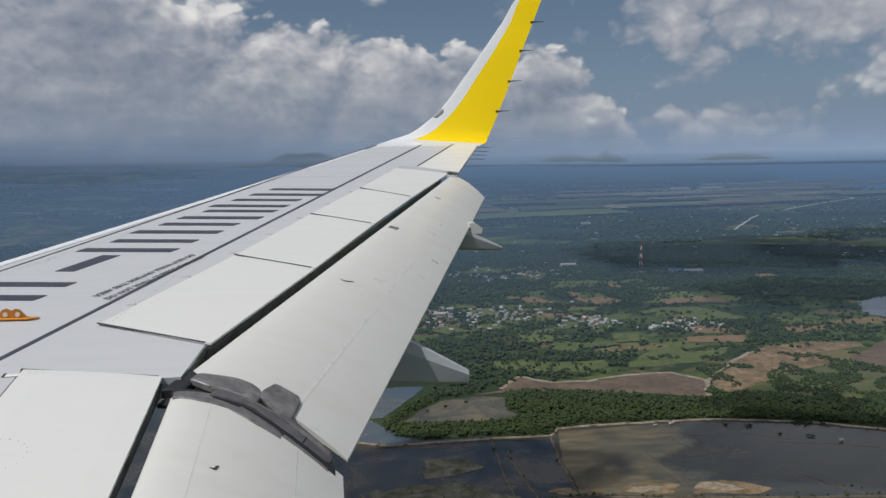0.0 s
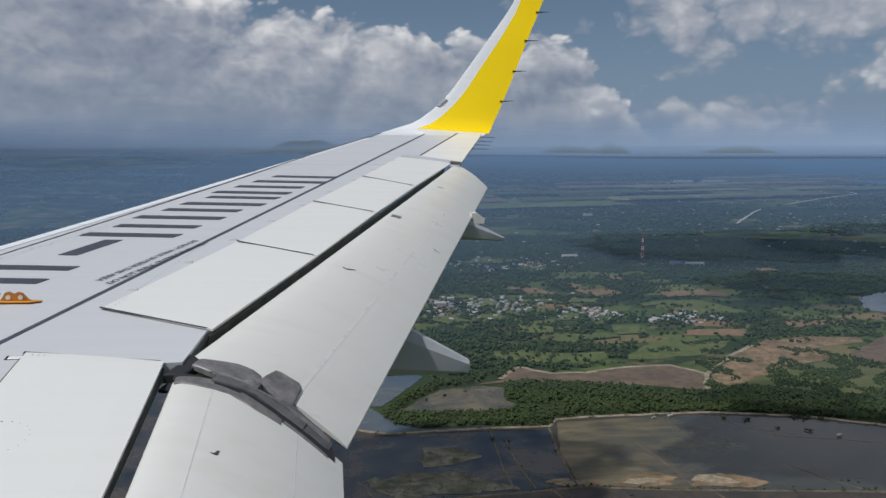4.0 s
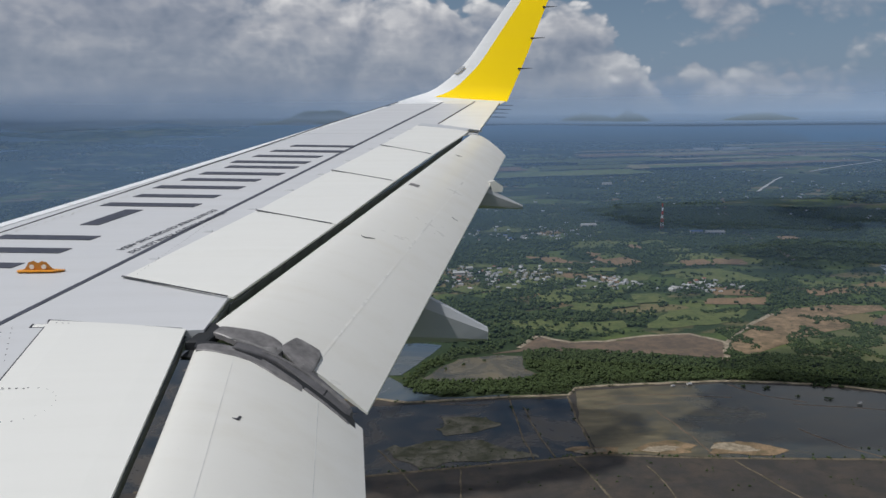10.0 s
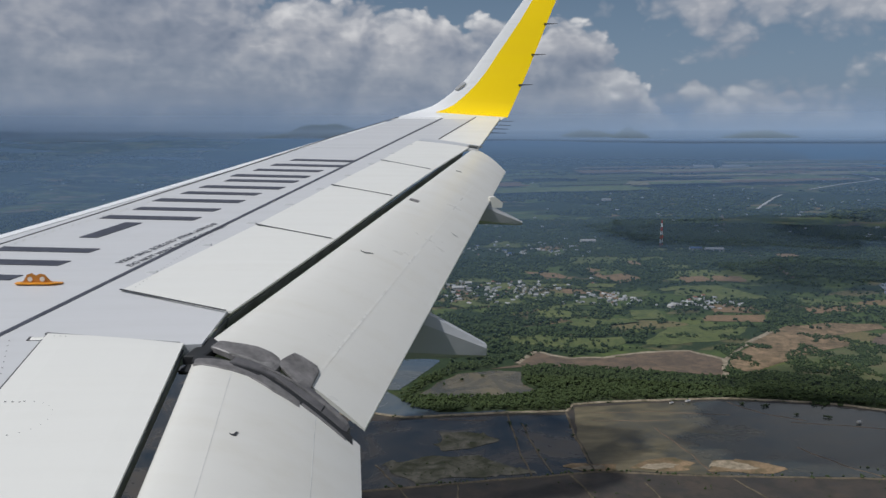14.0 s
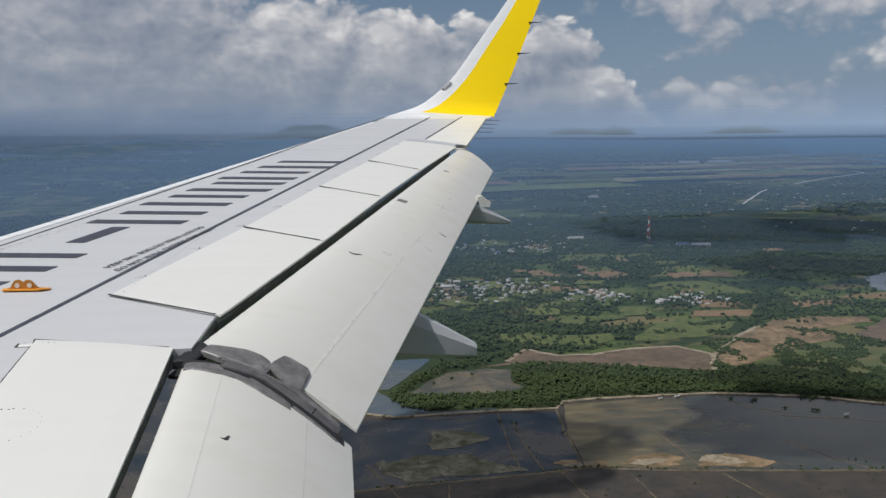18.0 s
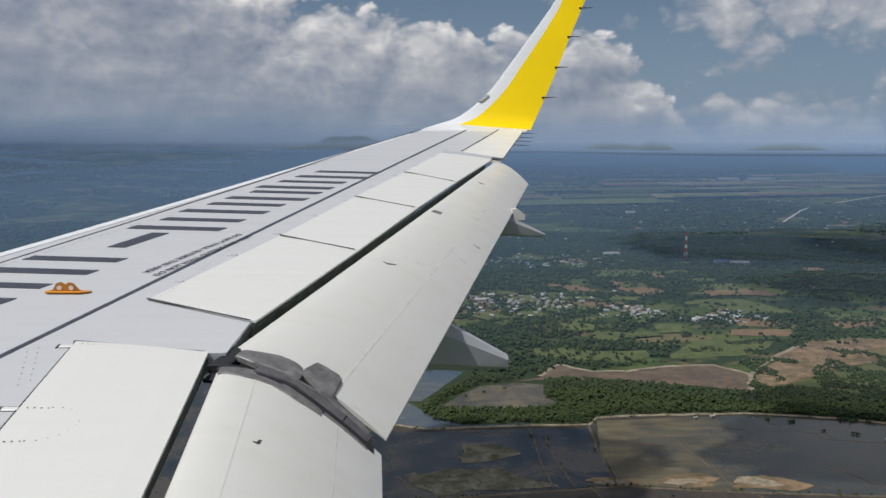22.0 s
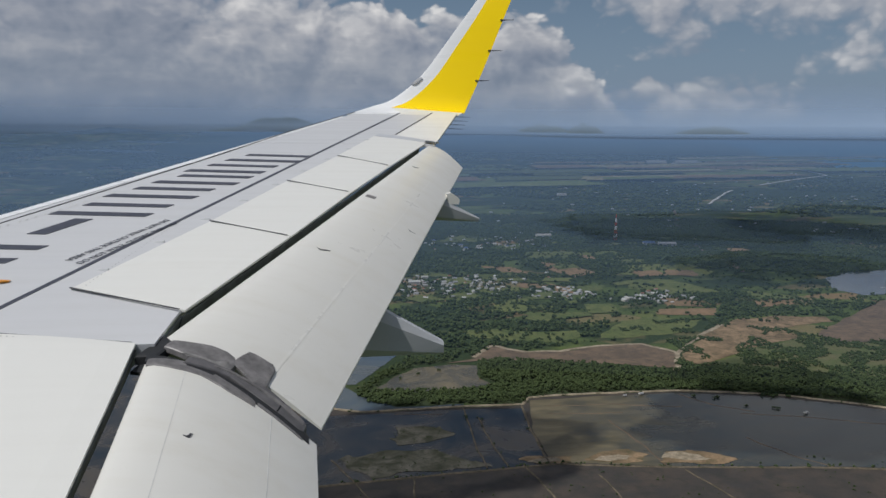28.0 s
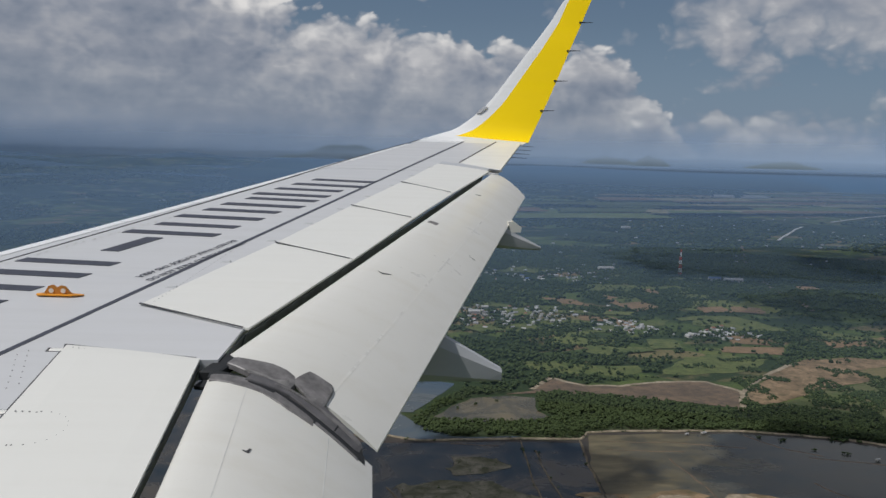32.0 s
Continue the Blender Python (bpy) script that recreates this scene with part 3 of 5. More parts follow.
# walkway warning, once for each reading direction
def lettering(words, at, angle, size):
    cu = bpy.data.curves.new("lettering", "FONT")
    cu.body, cu.size, cu.extrude = words, size, 0.001
    tmp = bpy.data.objects.new("lettering", cu)
    scene.collection.objects.link(tmp)
    bpy.context.view_layer.update()
    me = bpy.data.meshes.new_from_object(tmp.evaluated_get(bpy.context.evaluated_depsgraph_get()))
    bpy.data.objects.remove(tmp)
    c, s = math.cos(angle), math.sin(angle)
    for v in me.vertices:
        x, y = v.co.x * c - v.co.y * s + at[0], v.co.x * s + v.co.y * c + at[1]
        v.co = skin(x, y, 0.006 + v.co.z)
    me.materials.clear()
    me.materials.append(M_MARK)
    ob = new("warning_lettering", me)
    ob.parent = wing
    ob["label"] = "small dark warning lettering beside the walkway line"


ang = math.atan2(1.05, 0.50)
lettering("DO NOT WALK OUTSIDE THIS AREA", (5.055, 8.08), ang, 0.075)
lettering("DO NOT WALK OUTSIDE THIS AREA", (5.455, 9.30), ang + math.pi, 0.075)

# unreadable stencil row along the slat seam
bm = bmesh.new()
for i in range(46):
    y = 6.4 + i * 0.085
    x = lead(y) + 0.13 * 3.6 * 0.8 + 0.05 + (0.012 if i % 3 == 0 else 0)
    vs = [bm.verts.new(skin(x + a, y + b, 0.004)) for a, b in ((0, 0), (0.012, 0), (0.012, 0.05 + 0.02 * (i % 2)), (0, 0.05 + 0.02 * (i % 2)))]
    bm.faces.new(vs)
tagged(part("stencil_row", bm, M_FAINT, wing, "row of small grey stencil marks"), kind="stuff")

# orange escape rope fitting
fit_at, dirx, up = skin(4.40, 7.73), Vector((1.0, -0.03, 0.0)).normalized(), Vector((0, 0, 1))
prof = [(0.0, 0.0), (0.03, 0.012), (0.055, 0.055), (0.085, 0.065), (0.115, 0.048), (0.14, 0.062), (0.17, 0.055), (0.205, 0.014), (0.235, 0.0)]
rows = []
for u, h in prof:
    b = fit_at + dirx * u
    rows.append([b + Vector((0, -0.012, 0.003)), b + Vector((0, 0.012, 0.003)), b + Vector((0, 0.006, 0.008 + h)), b + Vector((0, -0.006, 0.008 + h))])
rope = part("rope_fitting", loft(rows), M_ORDARK, wing, "orange escape rope fitting with two holes")
rows = [[fit_at + dirx * u + Vector((0, s, h)) for s, h in ((-0.05 * k, 0.003), (0.03 * k, 0.003), (0.03 * k, 0.010), (-0.05 * k, 0.010))] for u, k in ((-0.02, 0.5), (0.0, 1.0), (0.23, 1.0), (0.29, 0.4))]
part("base_flange", loft(rows), M_ORANGE, rope, "bright orange base flange")
for u in (0.078, 0.158):
    rows = []
    for d in (-0.0155, -0.0135):
        rows.append([fit_at + dirx * (u + 0.017 * math.cos(a * math.pi / 6)) + Vector((0, d, 0.033 + 0.017 * math.sin(a * math.pi / 6))) for a in range(12)])
    part("hole", loft(rows), M_WHITE, rope)


def dots(name, pts, r, mat, parent, lift=0.016):
    bm = bmesh.new()
    for x, y in pts:
        top = [bm.verts.new(skin(x + r * math.cos(k * math.pi / 3), y + r * math.sin(k * math.pi / 3), lift)) for k in range(6)]
        c = bm.verts.new(skin(x, y, lift + 0.003))
        for k in range(6):
            bm.faces.new((top[k], top[(k + 1) % 6], c))
    return tagged(part(name, bm, mat, parent), kind="stuff")


ring = [(5.07 + 0.17 * math.cos(a), 5.74 + 0.17 * math.sin(a)) for a in [radians(-95 + 17 * k) for k in range(12)]]
ring += [(4.94 + 0.035 * k, 5.915 - 0.004 * k) for k in range(4)] + [(4.93 + 0.035 * k, 5.57) for k in range(4)]
dots("rivets", ring, 0.006, M_SEAL, sp)
dots("rivets", [(4.70 + 0.02 * k, 6.72 - 0.075 * k) for k in range(7)] + [(4.66 + 0.02 * k, 6.66 - 0.075 * k) for k in range(7)], 0.005, M_SEAL, wing, 0.001)
dots("rivets", [(5.20 + 0.33 * k / 26, 7.60 + 1.40 * k / 26) for k in range(27)] , 0.004, M_SEAL, wing, 0.014)
dots("rivets", [(4.94 + 0.035 * k, 6.745 - 0.007 * k) for k in range(3)], 0.004, M_SEAL, sp)
for y in (6.74, 5.93, 5.63):
    rows = [[skin(4.76 + u, y + v, h) for v, h in ((-0.020, 0.001), (0.020, 0.001), (0.014, hh), (-0.014, hh))] for u, hh in ((0.05, 0.004), (0.06, 0.007), (0.13, 0.007))]
    hc = part("hinge_cover", loft(rows), M_WHITE, wing, "small white hinge cover")
    bar("gap", [(4.795, y - 0.026), (4.795, y + 0.026), (4.807, y + 0.026), (4.807, y - 0.026)], M_SEAM, 0.004, hc)
    for side in (-0.026, 0.022):
        bar("gap", [(4.80, y + side), (4.80, y + side + 0.004), (4.885, y + side + 0.004), (4.885, y + side)], M_SEAM, 0.003, hc)


def scuff(F, v, w, length, width, turn, parent, mat=None):
    """A short dark scuff lying on a flap."""
    bm = bmesh.new()
    c, s = math.cos(turn), math.sin(turn)
    n = 6
    sp_len = (Vector(F["le1"]) - Vector(F["le0"])).length
    ch = 0.9 if F is INN else 0.9 - 0.45 * v
    up_, lo_ = [], []
    for i in range(n + 1):
        u = (i / n - 0.5) * length
        k = width * (0.3 + math.sin(math.pi * i / n)) * 0.5
        b = 0.2 * length * math.sin(5 * i / n)
        for lst, sgn in ((up_, 1), (lo_, -1)):
            a1, a2 = u, b + sgn * k
            lst.append(bm.verts.new(flap_point(F, v + (a1 * c - a2 * s) / sp_len, w + (a1 * s + a2 * c) / ch, 0.004)))
    for i in range(n):
        bm.faces.new((up_[i], up_[i + 1], lo_[i + 1], lo_[i]))
    ob = part("scuff_mark", bm, mat or M_SEAM, parent)
    k = ob.modifiers.new("thick", "SOLIDIFY")
    k.thickness = 0.003



scuff(INN, 0.862, 0.35, 0.055, 0.012, 0.9, inner_flap)
scuff(OUT, 0.302, 0.31, 0.10, 0.014, 1.4, outer_flap)
scuff(OUT, 0.522, 0.85, 0.06, 0.004, 1.4, outer_flap)
scuff(OUT, 0.80, 0.30, 0.07, 0.014, 1.3, outer_flap, M_SEAL)
flap_patch("lug_cutout", OUT, 0.551, 0.563, 0.11, 0.25, M_SEALW, outer_flap, 0.003, 4, 2, "worn metal lug", 0.004)

stub = [(8.24, 1.18), (8.30, 1.19), (8.395, 1.12), (8.385, 1.06), (8.27, 1.06)]
part("fairing_stub", loft([[Vector((x, y, z)) for x, z in stub] for y in (11.44, 11.58)]), M_FLAP, wing, "white stub at the flap edge")

# small hinge tabs along the front edge of the outer spoilers
for k in range(9):
    y = 7.95 + 0.68 * k
    x = 5.11 + 0.408 * (y - 7.55) - 0.035
    rows = [[skin(x + u, y + v, h) for v, h in ((-0.02, 0.001), (0.02, 0.001), (0.014, hh), (-0.014, hh))] for u, hh in ((-0.05, 0.006), (-0.02, 0.014), (0.03, 0.014))]
    part("hinge_tab", loft(rows), M_GREY, wing, "small grey hinge tab")

# ---- the land ----
EYE = Vector((6.64, 1.65, 1.93))
DROP, NEAR, REACH, TILT = 302.0, 2500.0, 2300.0, 0.0135


def squeeze(d):
    """Beyond NEAR the land is drawn together, so that its horizon lies within five kilometres."""
    if d <= NEAR:
        return 1.0
    u = d - NEAR
    return (NEAR + REACH * u / (u + REACH)) / d


def smooth(a, b, v):
    t = max(0.0, min(1.0, (v - a) / (b - a)))
    return t * t * (3 - 2 * t)


def relief(x, y):
    """Hills inland, ahead of the wing, and a low far ridge."""
    d = math.hypot(x, y)
    if d < 3500:
        return 0.0
    az = math.atan2(x, y)
    k = smooth(5000, 15000, d) * smooth(0.42, -0.1, az)
    n = noise.fractal(Vector((x / 5200, y / 5200, 0.3)), 1.0, 2.1, 6)
    r = k * (70 + 190 * n)
    near = smooth(3500, 5000, d) * smooth(0.0, -0.22, az) * (16 + 100 * noise.fractal(Vector((x / 1900, y / 1900, 4.0)), 1.0, 2.0, 5))
    return max(r, 0.0) + max(near, 0.0) + (1 - k) * smooth(16000, 30000, d) * max(0, 40 + 260 * noise.fractal(Vector((az * 9, 2.2, d / 30000)), 1.0, 2.0, 4)) * smooth(0.30, 0.22, az)


def land(x, y, h=0.0):
    """World place of a point of the land x aft and y out of the eye, h above the ground."""
    d = math.hypot(x, y)
    s = squeeze(d)
    return Vector((EYE.x + x * s, EYE.y + y * s, EYE.z + (TILT * x - DROP + relief(x, y) + h) * s))


def ground_sheet(name, mat, d0, d1, rings, az0, az1, segs, lift, full):
    me = bpy.data.meshes.new(name)
    azs = [az0 + (az1 - az0) * i / segs for i in range(segs + 1)]
    if full:
        azs += [az1 + (2 * math.pi - (az1 - az0)) * i / 36 for i in range(1, 36)]
    ds = [d0 * (d1 / d0) ** (i / rings) for i in range(rings + 1)]
    vs, uv = [], []
    for d in ds:
        for a in azs:
            x, y = d * math.sin(a), d * math.cos(a)
            vs.append(land(x, y, lift(d) if lift else 0.0))
            uv.append((x / 1000, y / 1000))
    n = len(azs)
    fs = []
    for i in range(rings):
        for j in range(n if full else n - 1):
            k = (j + 1) % n
            fs.append((i * n + j, i * n + k, (i + 1) * n + k, (i + 1) * n + j))
    if full:
        vs.append(land(0.0, 0.01))
        uv.append((0, 0))
        c = len(vs) - 1
        fs += [(c, (j + 1) % n, j) for j in range(n)]
    me.from_pydata(vs, [], fs)
    lay = me.uv_layers.new(name="plan")
    for lp in me.loops:
        lay.data[lp.index].uv = uv[lp.vertex_index]
    for f in me.polygons:
        f.use_smooth = True
    me.materials.append(mat)
    return new(name, me)


def plan_uv(N):
    u = N.n("ShaderNodeUVMap")
    u.uv_map = "plan"
    return u.outputs[0]


M_LAND, N = material("farmland_and_woods")
uv = plan_uv(N)
warp = N.noise(uv, 6.0, 3.0)
wv = N.n("ShaderNodeVectorMath", operation="ADD")
wn = N.n("ShaderNodeTexNoise", Scale=7.0, Detail=3.0)
N.l(uv, wn.inputs["Vector"])
ws = N.n("ShaderNodeVectorMath", operation="SCALE", Scale=0.09)
N.l(wn.outputs["Color"], ws.inputs[0])
N.l(uv, wv.inputs[0])
N.l(ws, wv.inputs[1])
cells = N.n("ShaderNodeTexVoronoi", Scale=11.0)
N.l(N.vec(wv.outputs[0], (1.0, 1.7, 1.0)), cells.inputs["Vector"])
pick = N.n("ShaderNodeSeparateColor")
N.l(cells.outputs["Color"], pick.inputs[0])
field = N.ramp(pick.outputs[0], [(0.0, (0.072, 0.105, 0.029)), (0.25, (0.100, 0.132, 0.035)), (0.45, (0.135, 0.155, 0.046)), (0.6, (0.19, 0.155, 0.075)), (0.72, (0.085, 0.118, 0.035)), (0.85, (0.24, 0.16, 0.085)), (0.93, (0.14, 0.16, 0.05))], "CONSTANT")
grain = N.noise(uv, 160.0, 6.0, 0.65)
field = N.mix(N.ramp(grain, [(0.3, 0.0), (0.7, 0.55)]), field, (0.045, 0.06, 0.022))
woods = N.mix(N.ramp(N.noise(uv, 240.0, 5.0, 0.7), [(0.35, 0.0), (0.65, 1.0)]), (0.015, 0.028, 0.012), (0.040, 0.060, 0.023))
wood_mask = N.ramp(N.math("ADD", N.math("MULTIPLY", N.noise(uv, 1.3, 4.0, 0.6), 0.75), N.math("MULTIPLY", N.noise(uv, 9.0, 5.0, 0.6), 0.45)), [(0.545, 0.0), (0.60, 1.0)])
finish(N, N.mix(wood_mask, field, woods), 0.9, 0.0, N.noise(uv, 300.0, 4.0, 0.7), 0.4, 2.0, 0.2)

ground = ground_sheet("ground", M_LAND, 60.0, 160000.0, 150, radians(-42), radians(46), 300, None, True)
tagged(ground, "green farmland with woods, fields and low hills", "ground", kind="structure")

# thin bright haze over the far land, put in as a tinted sheet
M_HAZE, N = material("haze_tint")
uv = plan_uv(N)
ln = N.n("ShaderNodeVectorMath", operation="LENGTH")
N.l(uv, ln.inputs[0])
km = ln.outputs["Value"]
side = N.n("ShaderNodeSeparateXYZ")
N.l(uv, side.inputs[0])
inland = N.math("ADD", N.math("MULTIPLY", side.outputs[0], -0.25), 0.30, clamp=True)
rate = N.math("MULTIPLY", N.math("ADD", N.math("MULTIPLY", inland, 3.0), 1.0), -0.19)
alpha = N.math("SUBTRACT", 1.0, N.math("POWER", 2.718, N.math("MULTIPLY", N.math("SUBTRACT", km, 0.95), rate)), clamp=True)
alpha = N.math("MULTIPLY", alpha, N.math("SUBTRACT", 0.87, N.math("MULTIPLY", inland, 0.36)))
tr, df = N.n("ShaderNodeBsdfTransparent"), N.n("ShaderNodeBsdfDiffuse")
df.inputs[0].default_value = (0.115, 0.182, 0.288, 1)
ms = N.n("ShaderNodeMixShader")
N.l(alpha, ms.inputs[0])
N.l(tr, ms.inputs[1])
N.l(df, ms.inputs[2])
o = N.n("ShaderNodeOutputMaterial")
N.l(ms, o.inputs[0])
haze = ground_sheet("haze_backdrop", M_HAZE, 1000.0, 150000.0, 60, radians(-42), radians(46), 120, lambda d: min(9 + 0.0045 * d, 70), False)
tagged(haze, "thin blue sheet coloured as haze over the far land", "haze", kind="structure")


# haze put in as a tinted wall before the far hills, thinning upwards
M_AIR, N = material("horizon_haze_tint")
zz = N.n("ShaderNodeSeparateXYZ")
N.l(N.n("ShaderNodeTexCoord").outputs["Object"], zz.inputs[0])
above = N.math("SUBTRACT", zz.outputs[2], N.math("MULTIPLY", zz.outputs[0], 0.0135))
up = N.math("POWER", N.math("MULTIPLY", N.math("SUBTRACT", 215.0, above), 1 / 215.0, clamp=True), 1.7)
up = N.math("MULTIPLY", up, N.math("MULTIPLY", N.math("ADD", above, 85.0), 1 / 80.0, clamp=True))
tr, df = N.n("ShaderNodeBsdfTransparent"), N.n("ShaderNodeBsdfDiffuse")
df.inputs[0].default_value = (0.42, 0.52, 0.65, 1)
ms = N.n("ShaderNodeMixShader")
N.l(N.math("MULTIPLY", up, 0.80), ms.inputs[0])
N.l(tr, ms.inputs[1])
N.l(df, ms.inputs[2])
o = N.n("ShaderNodeOutputMaterial")
N.l(ms, o.inputs[0])
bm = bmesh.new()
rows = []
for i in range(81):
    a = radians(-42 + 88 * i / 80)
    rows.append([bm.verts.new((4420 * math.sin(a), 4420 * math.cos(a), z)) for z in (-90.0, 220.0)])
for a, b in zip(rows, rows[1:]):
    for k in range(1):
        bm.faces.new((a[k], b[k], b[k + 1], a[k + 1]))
tagged(part("haze_backdrop", bm, M_AIR), "pale blue wall coloured as haze before the far hills", "haze", kind="structure")


def ground_patch(name, pts, mat, lift=0.35, rough=4.0, step=10.0, label="", category="ground", seed=0):
    """A flat area of the land with an uneven outline, from its plan corners."""
    vs = []
    for a, b in zip(pts, pts[1:] + pts[:1]):
        a, b = Vector(a), Vector(b)
        n = max(1, int((b - a).length / step))
        for i in range(n):
            q = a.lerp(b, i / n)
            k = rough * (1 if i else 0.4)
            w = noise.noise_vector(Vector((q.x / 30 + seed, q.y / 30, seed * 1.7)))
            vs.append((q.x + w.x * k, q.y + w.y * k))
    me = bpy.data.meshes.new(name)
    me.from_pydata([land(x, y, lift) for x, y in vs], [], [tuple(range(len(vs)))])
    lay = me.uv_layers.new(name="plan")
    for lp in me.loops:
        x, y = vs[lp.vertex_index]
        lay.data[lp.index].uv = (x / 1000, y / 1000)
    me.materials.append(mat)
    ob = new(name, me)
    if me.polygons[0].normal.z < 0:
        me.flip_normals()
    tagged(ob, label, category, kind="structure")
    return ob


def soil(name, a, b, c, rough=0.9, scale=14.0):
    m, N = material(name)
    uv = plan_uv(N)
    big = N.noise(uv, scale, 6.0, 0.6, 0.6)
    fine = N.noise(uv, scale * 14, 5.0, 0.7)
    col = N.mix(N.ramp(big, [(0.38, 0.0), (0.62, 1.0)]), a, b)
    mid = N.noise(uv, scale * 3.2, 5.0, 0.65, 0.4)
    col = N.mix(N.ramp(mid, [(0.48, 0.0), (0.66, 0.75)]), col, c)
    col = N.mix(N.ramp(mid, [(0.30, 0.5), (0.44, 0.0)]), col, tuple(min(1.0, k * 1.35) for k in a))
    col = N.mix(N.ramp(fine, [(0.5, 0.0), (0.75, 0.7)]), col, c)
    finish(N, col, rough, 0.0, fine, 0.3, 0.5, 0.3)
    return m


def shallow(name, deep, mud, rough=0.12, scale=9.0, cover=0.5):
    m, N = material(name)
    uv = plan_uv(N)
    big = N.noise(uv, scale, 6.0, 0.62, 0.8)
    col = N.mix(N.ramp(big, [(cover - 0.12, 0.0), (cover + 0.14, 1.0)]), deep, mud)
    finish(N, col, N.ramp(big, [(cover, rough), (cover + 0.25, 0.5)]), 0.0, N.noise(uv, 900.0, 3.0), 0.05, 0.1, 0.28)
    return m


M_SEA, N = material("sea_water")
finish(N, N.mix(N.noise(plan_uv(N), 0.5, 5.0), (0.030, 0.150, 0.285), (0.050, 0.190, 0.330)), 0.5, 0.0, None, spec=0.1)
M_MUD = soil("wet_brown_mud", (0.160, 0.112, 0.074), (0.100, 0.074, 0.052), (0.065, 0.055, 0.042), 0.75, 24.0)
M_DRY = soil("dry_sandy_soil", (0.27, 0.185, 0.11), (0.135, 0.095, 0.055), (0.062, 0.060, 0.028), 0.9, 30.0)
M_DARKMUD = soil("dark_grey_mud", (0.038, 0.035, 0.033), (0.066, 0.052, 0.041), (0.032, 0.031, 0.026), 0.7, 24.0)
M_BANK = soil("pale_earth_bank", (0.15, 0.12, 0.085), (0.085, 0.070, 0.048), (0.048, 0.046, 0.030), 0.9, 60.0)
M_TANPOND = shallow("shallow_tan_water", (0.060, 0.056, 0.041), (0.150, 0.124, 0.078), 0.25, 16.0, 0.50)
M_POND, N = material("shallow_pond_water")
uv = plan_uv(N)
px = N.n("ShaderNodeSeparateXYZ")
N.l(uv, px.inputs[0])
big = N.noise(uv, 9.0, 6.0, 0.62, 0.8)
streak = N.noise(N.vec(uv, (1.0, 2.4, 1.0)), 26.0, 6.0, 0.65, 0.5)
mud = N.mix(N.ramp(streak, [(0.36, 0.0), (0.66, 1.0)]), (0.080, 0.070, 0.044), (0.160, 0.134, 0.082))
deep = N.mix(N.ramp(streak, [(0.36, 0.0), (0.70, 1.0)]), (0.014, 0.024, 0.028), (0.052, 0.050, 0.040))
silt = N.math("ADD", N.math("MULTIPLY", px.outputs[0], -1.0), N.math("MULTIPLY", big, 0.42))
shoal = N.ramp(N.math("ADD", silt, 1.0), [(0.83, 0.0), (0.96, 1.0)])
col = N.mix(shoal, deep, mud)
finish(N, col, N.ramp(N.math("ADD", N.math("MULTIPLY", shoal, 0.5), N.math("MULTIPLY", streak, 0.5)), [(0.2, 0.14), (0.75, 0.5)]), 0.0, N.noise(uv, 900.0, 3.0), 0.05, 0.1, 0.17)
M_BLUEPOND = shallow("dark_pond_water", (0.022, 0.028, 0.032), (0.080, 0.068, 0.054), 0.2, 16.0, 0.50)
M_SKYPOND = shallow("open_pond_water", (0.016, 0.026, 0.028), (0.115, 0.098, 0.062), 0.28, 11.0, 0.54)
M_PALEPOND = shallow("pale_pond_water", (0.06, 0.085, 0.11), (0.10, 0.11, 0.11), 0.10, 8.0)
M_GRASS = soil("bright_grass", (0.082, 0.106, 0.032), (0.125, 0.138, 0.045), (0.050, 0.066, 0.024), 0.9, 30.0)
M_LIMEGRASS = soil("lime_grass", (0.138, 0.152, 0.044), (0.105, 0.126, 0.038), (0.062, 0.080, 0.027), 0.9, 24.0)
M_CLAY = soil("red_brown_field_soil", (0.235, 0.150, 0.085), (0.190, 0.130, 0.070), (0.110, 0.092, 0.045), 0.9, 26.0)
M_DRYGRASS = soil("sandy_grass", (0.060, 0.085, 0.028), (0.120, 0.105, 0.055), (0.085, 0.105, 0.035), 0.9, 34.0)
M_UNDER = soil("dark_undergrowth", (0.030, 0.044, 0.017), (0.042, 0.058, 0.021), (0.022, 0.032, 0.013), 0.9, 60.0)
M_WEED = soil("weedy_mud", (0.052, 0.052, 0.030), (0.160, 0.145, 0.115), (0.034, 0.040, 0.022), 0.85, 44.0)
M_SAND = soil("pale_sand", (0.36, 0.30, 0.22), (0.22, 0.18, 0.125), (0.12, 0.10, 0.065), 0.9, 60.0)
M_PALE = soil("pale_dry_fields", (0.34, 0.29, 0.17), (0.24, 0.22, 0.11), (0.13, 0.14, 0.06), 0.9, 6.0)
M_LIME = soil("pale_green_fields", (0.17, 0.20, 0.07), (0.12, 0.16, 0.05), (0.07, 0.10, 0.035), 0.9, 6.0)
M_ROAD = soil("white_gravel_road", (0.55, 0.53, 0.48), (0.45, 0.43, 0.38), (0.4, 0.38, 0.33))



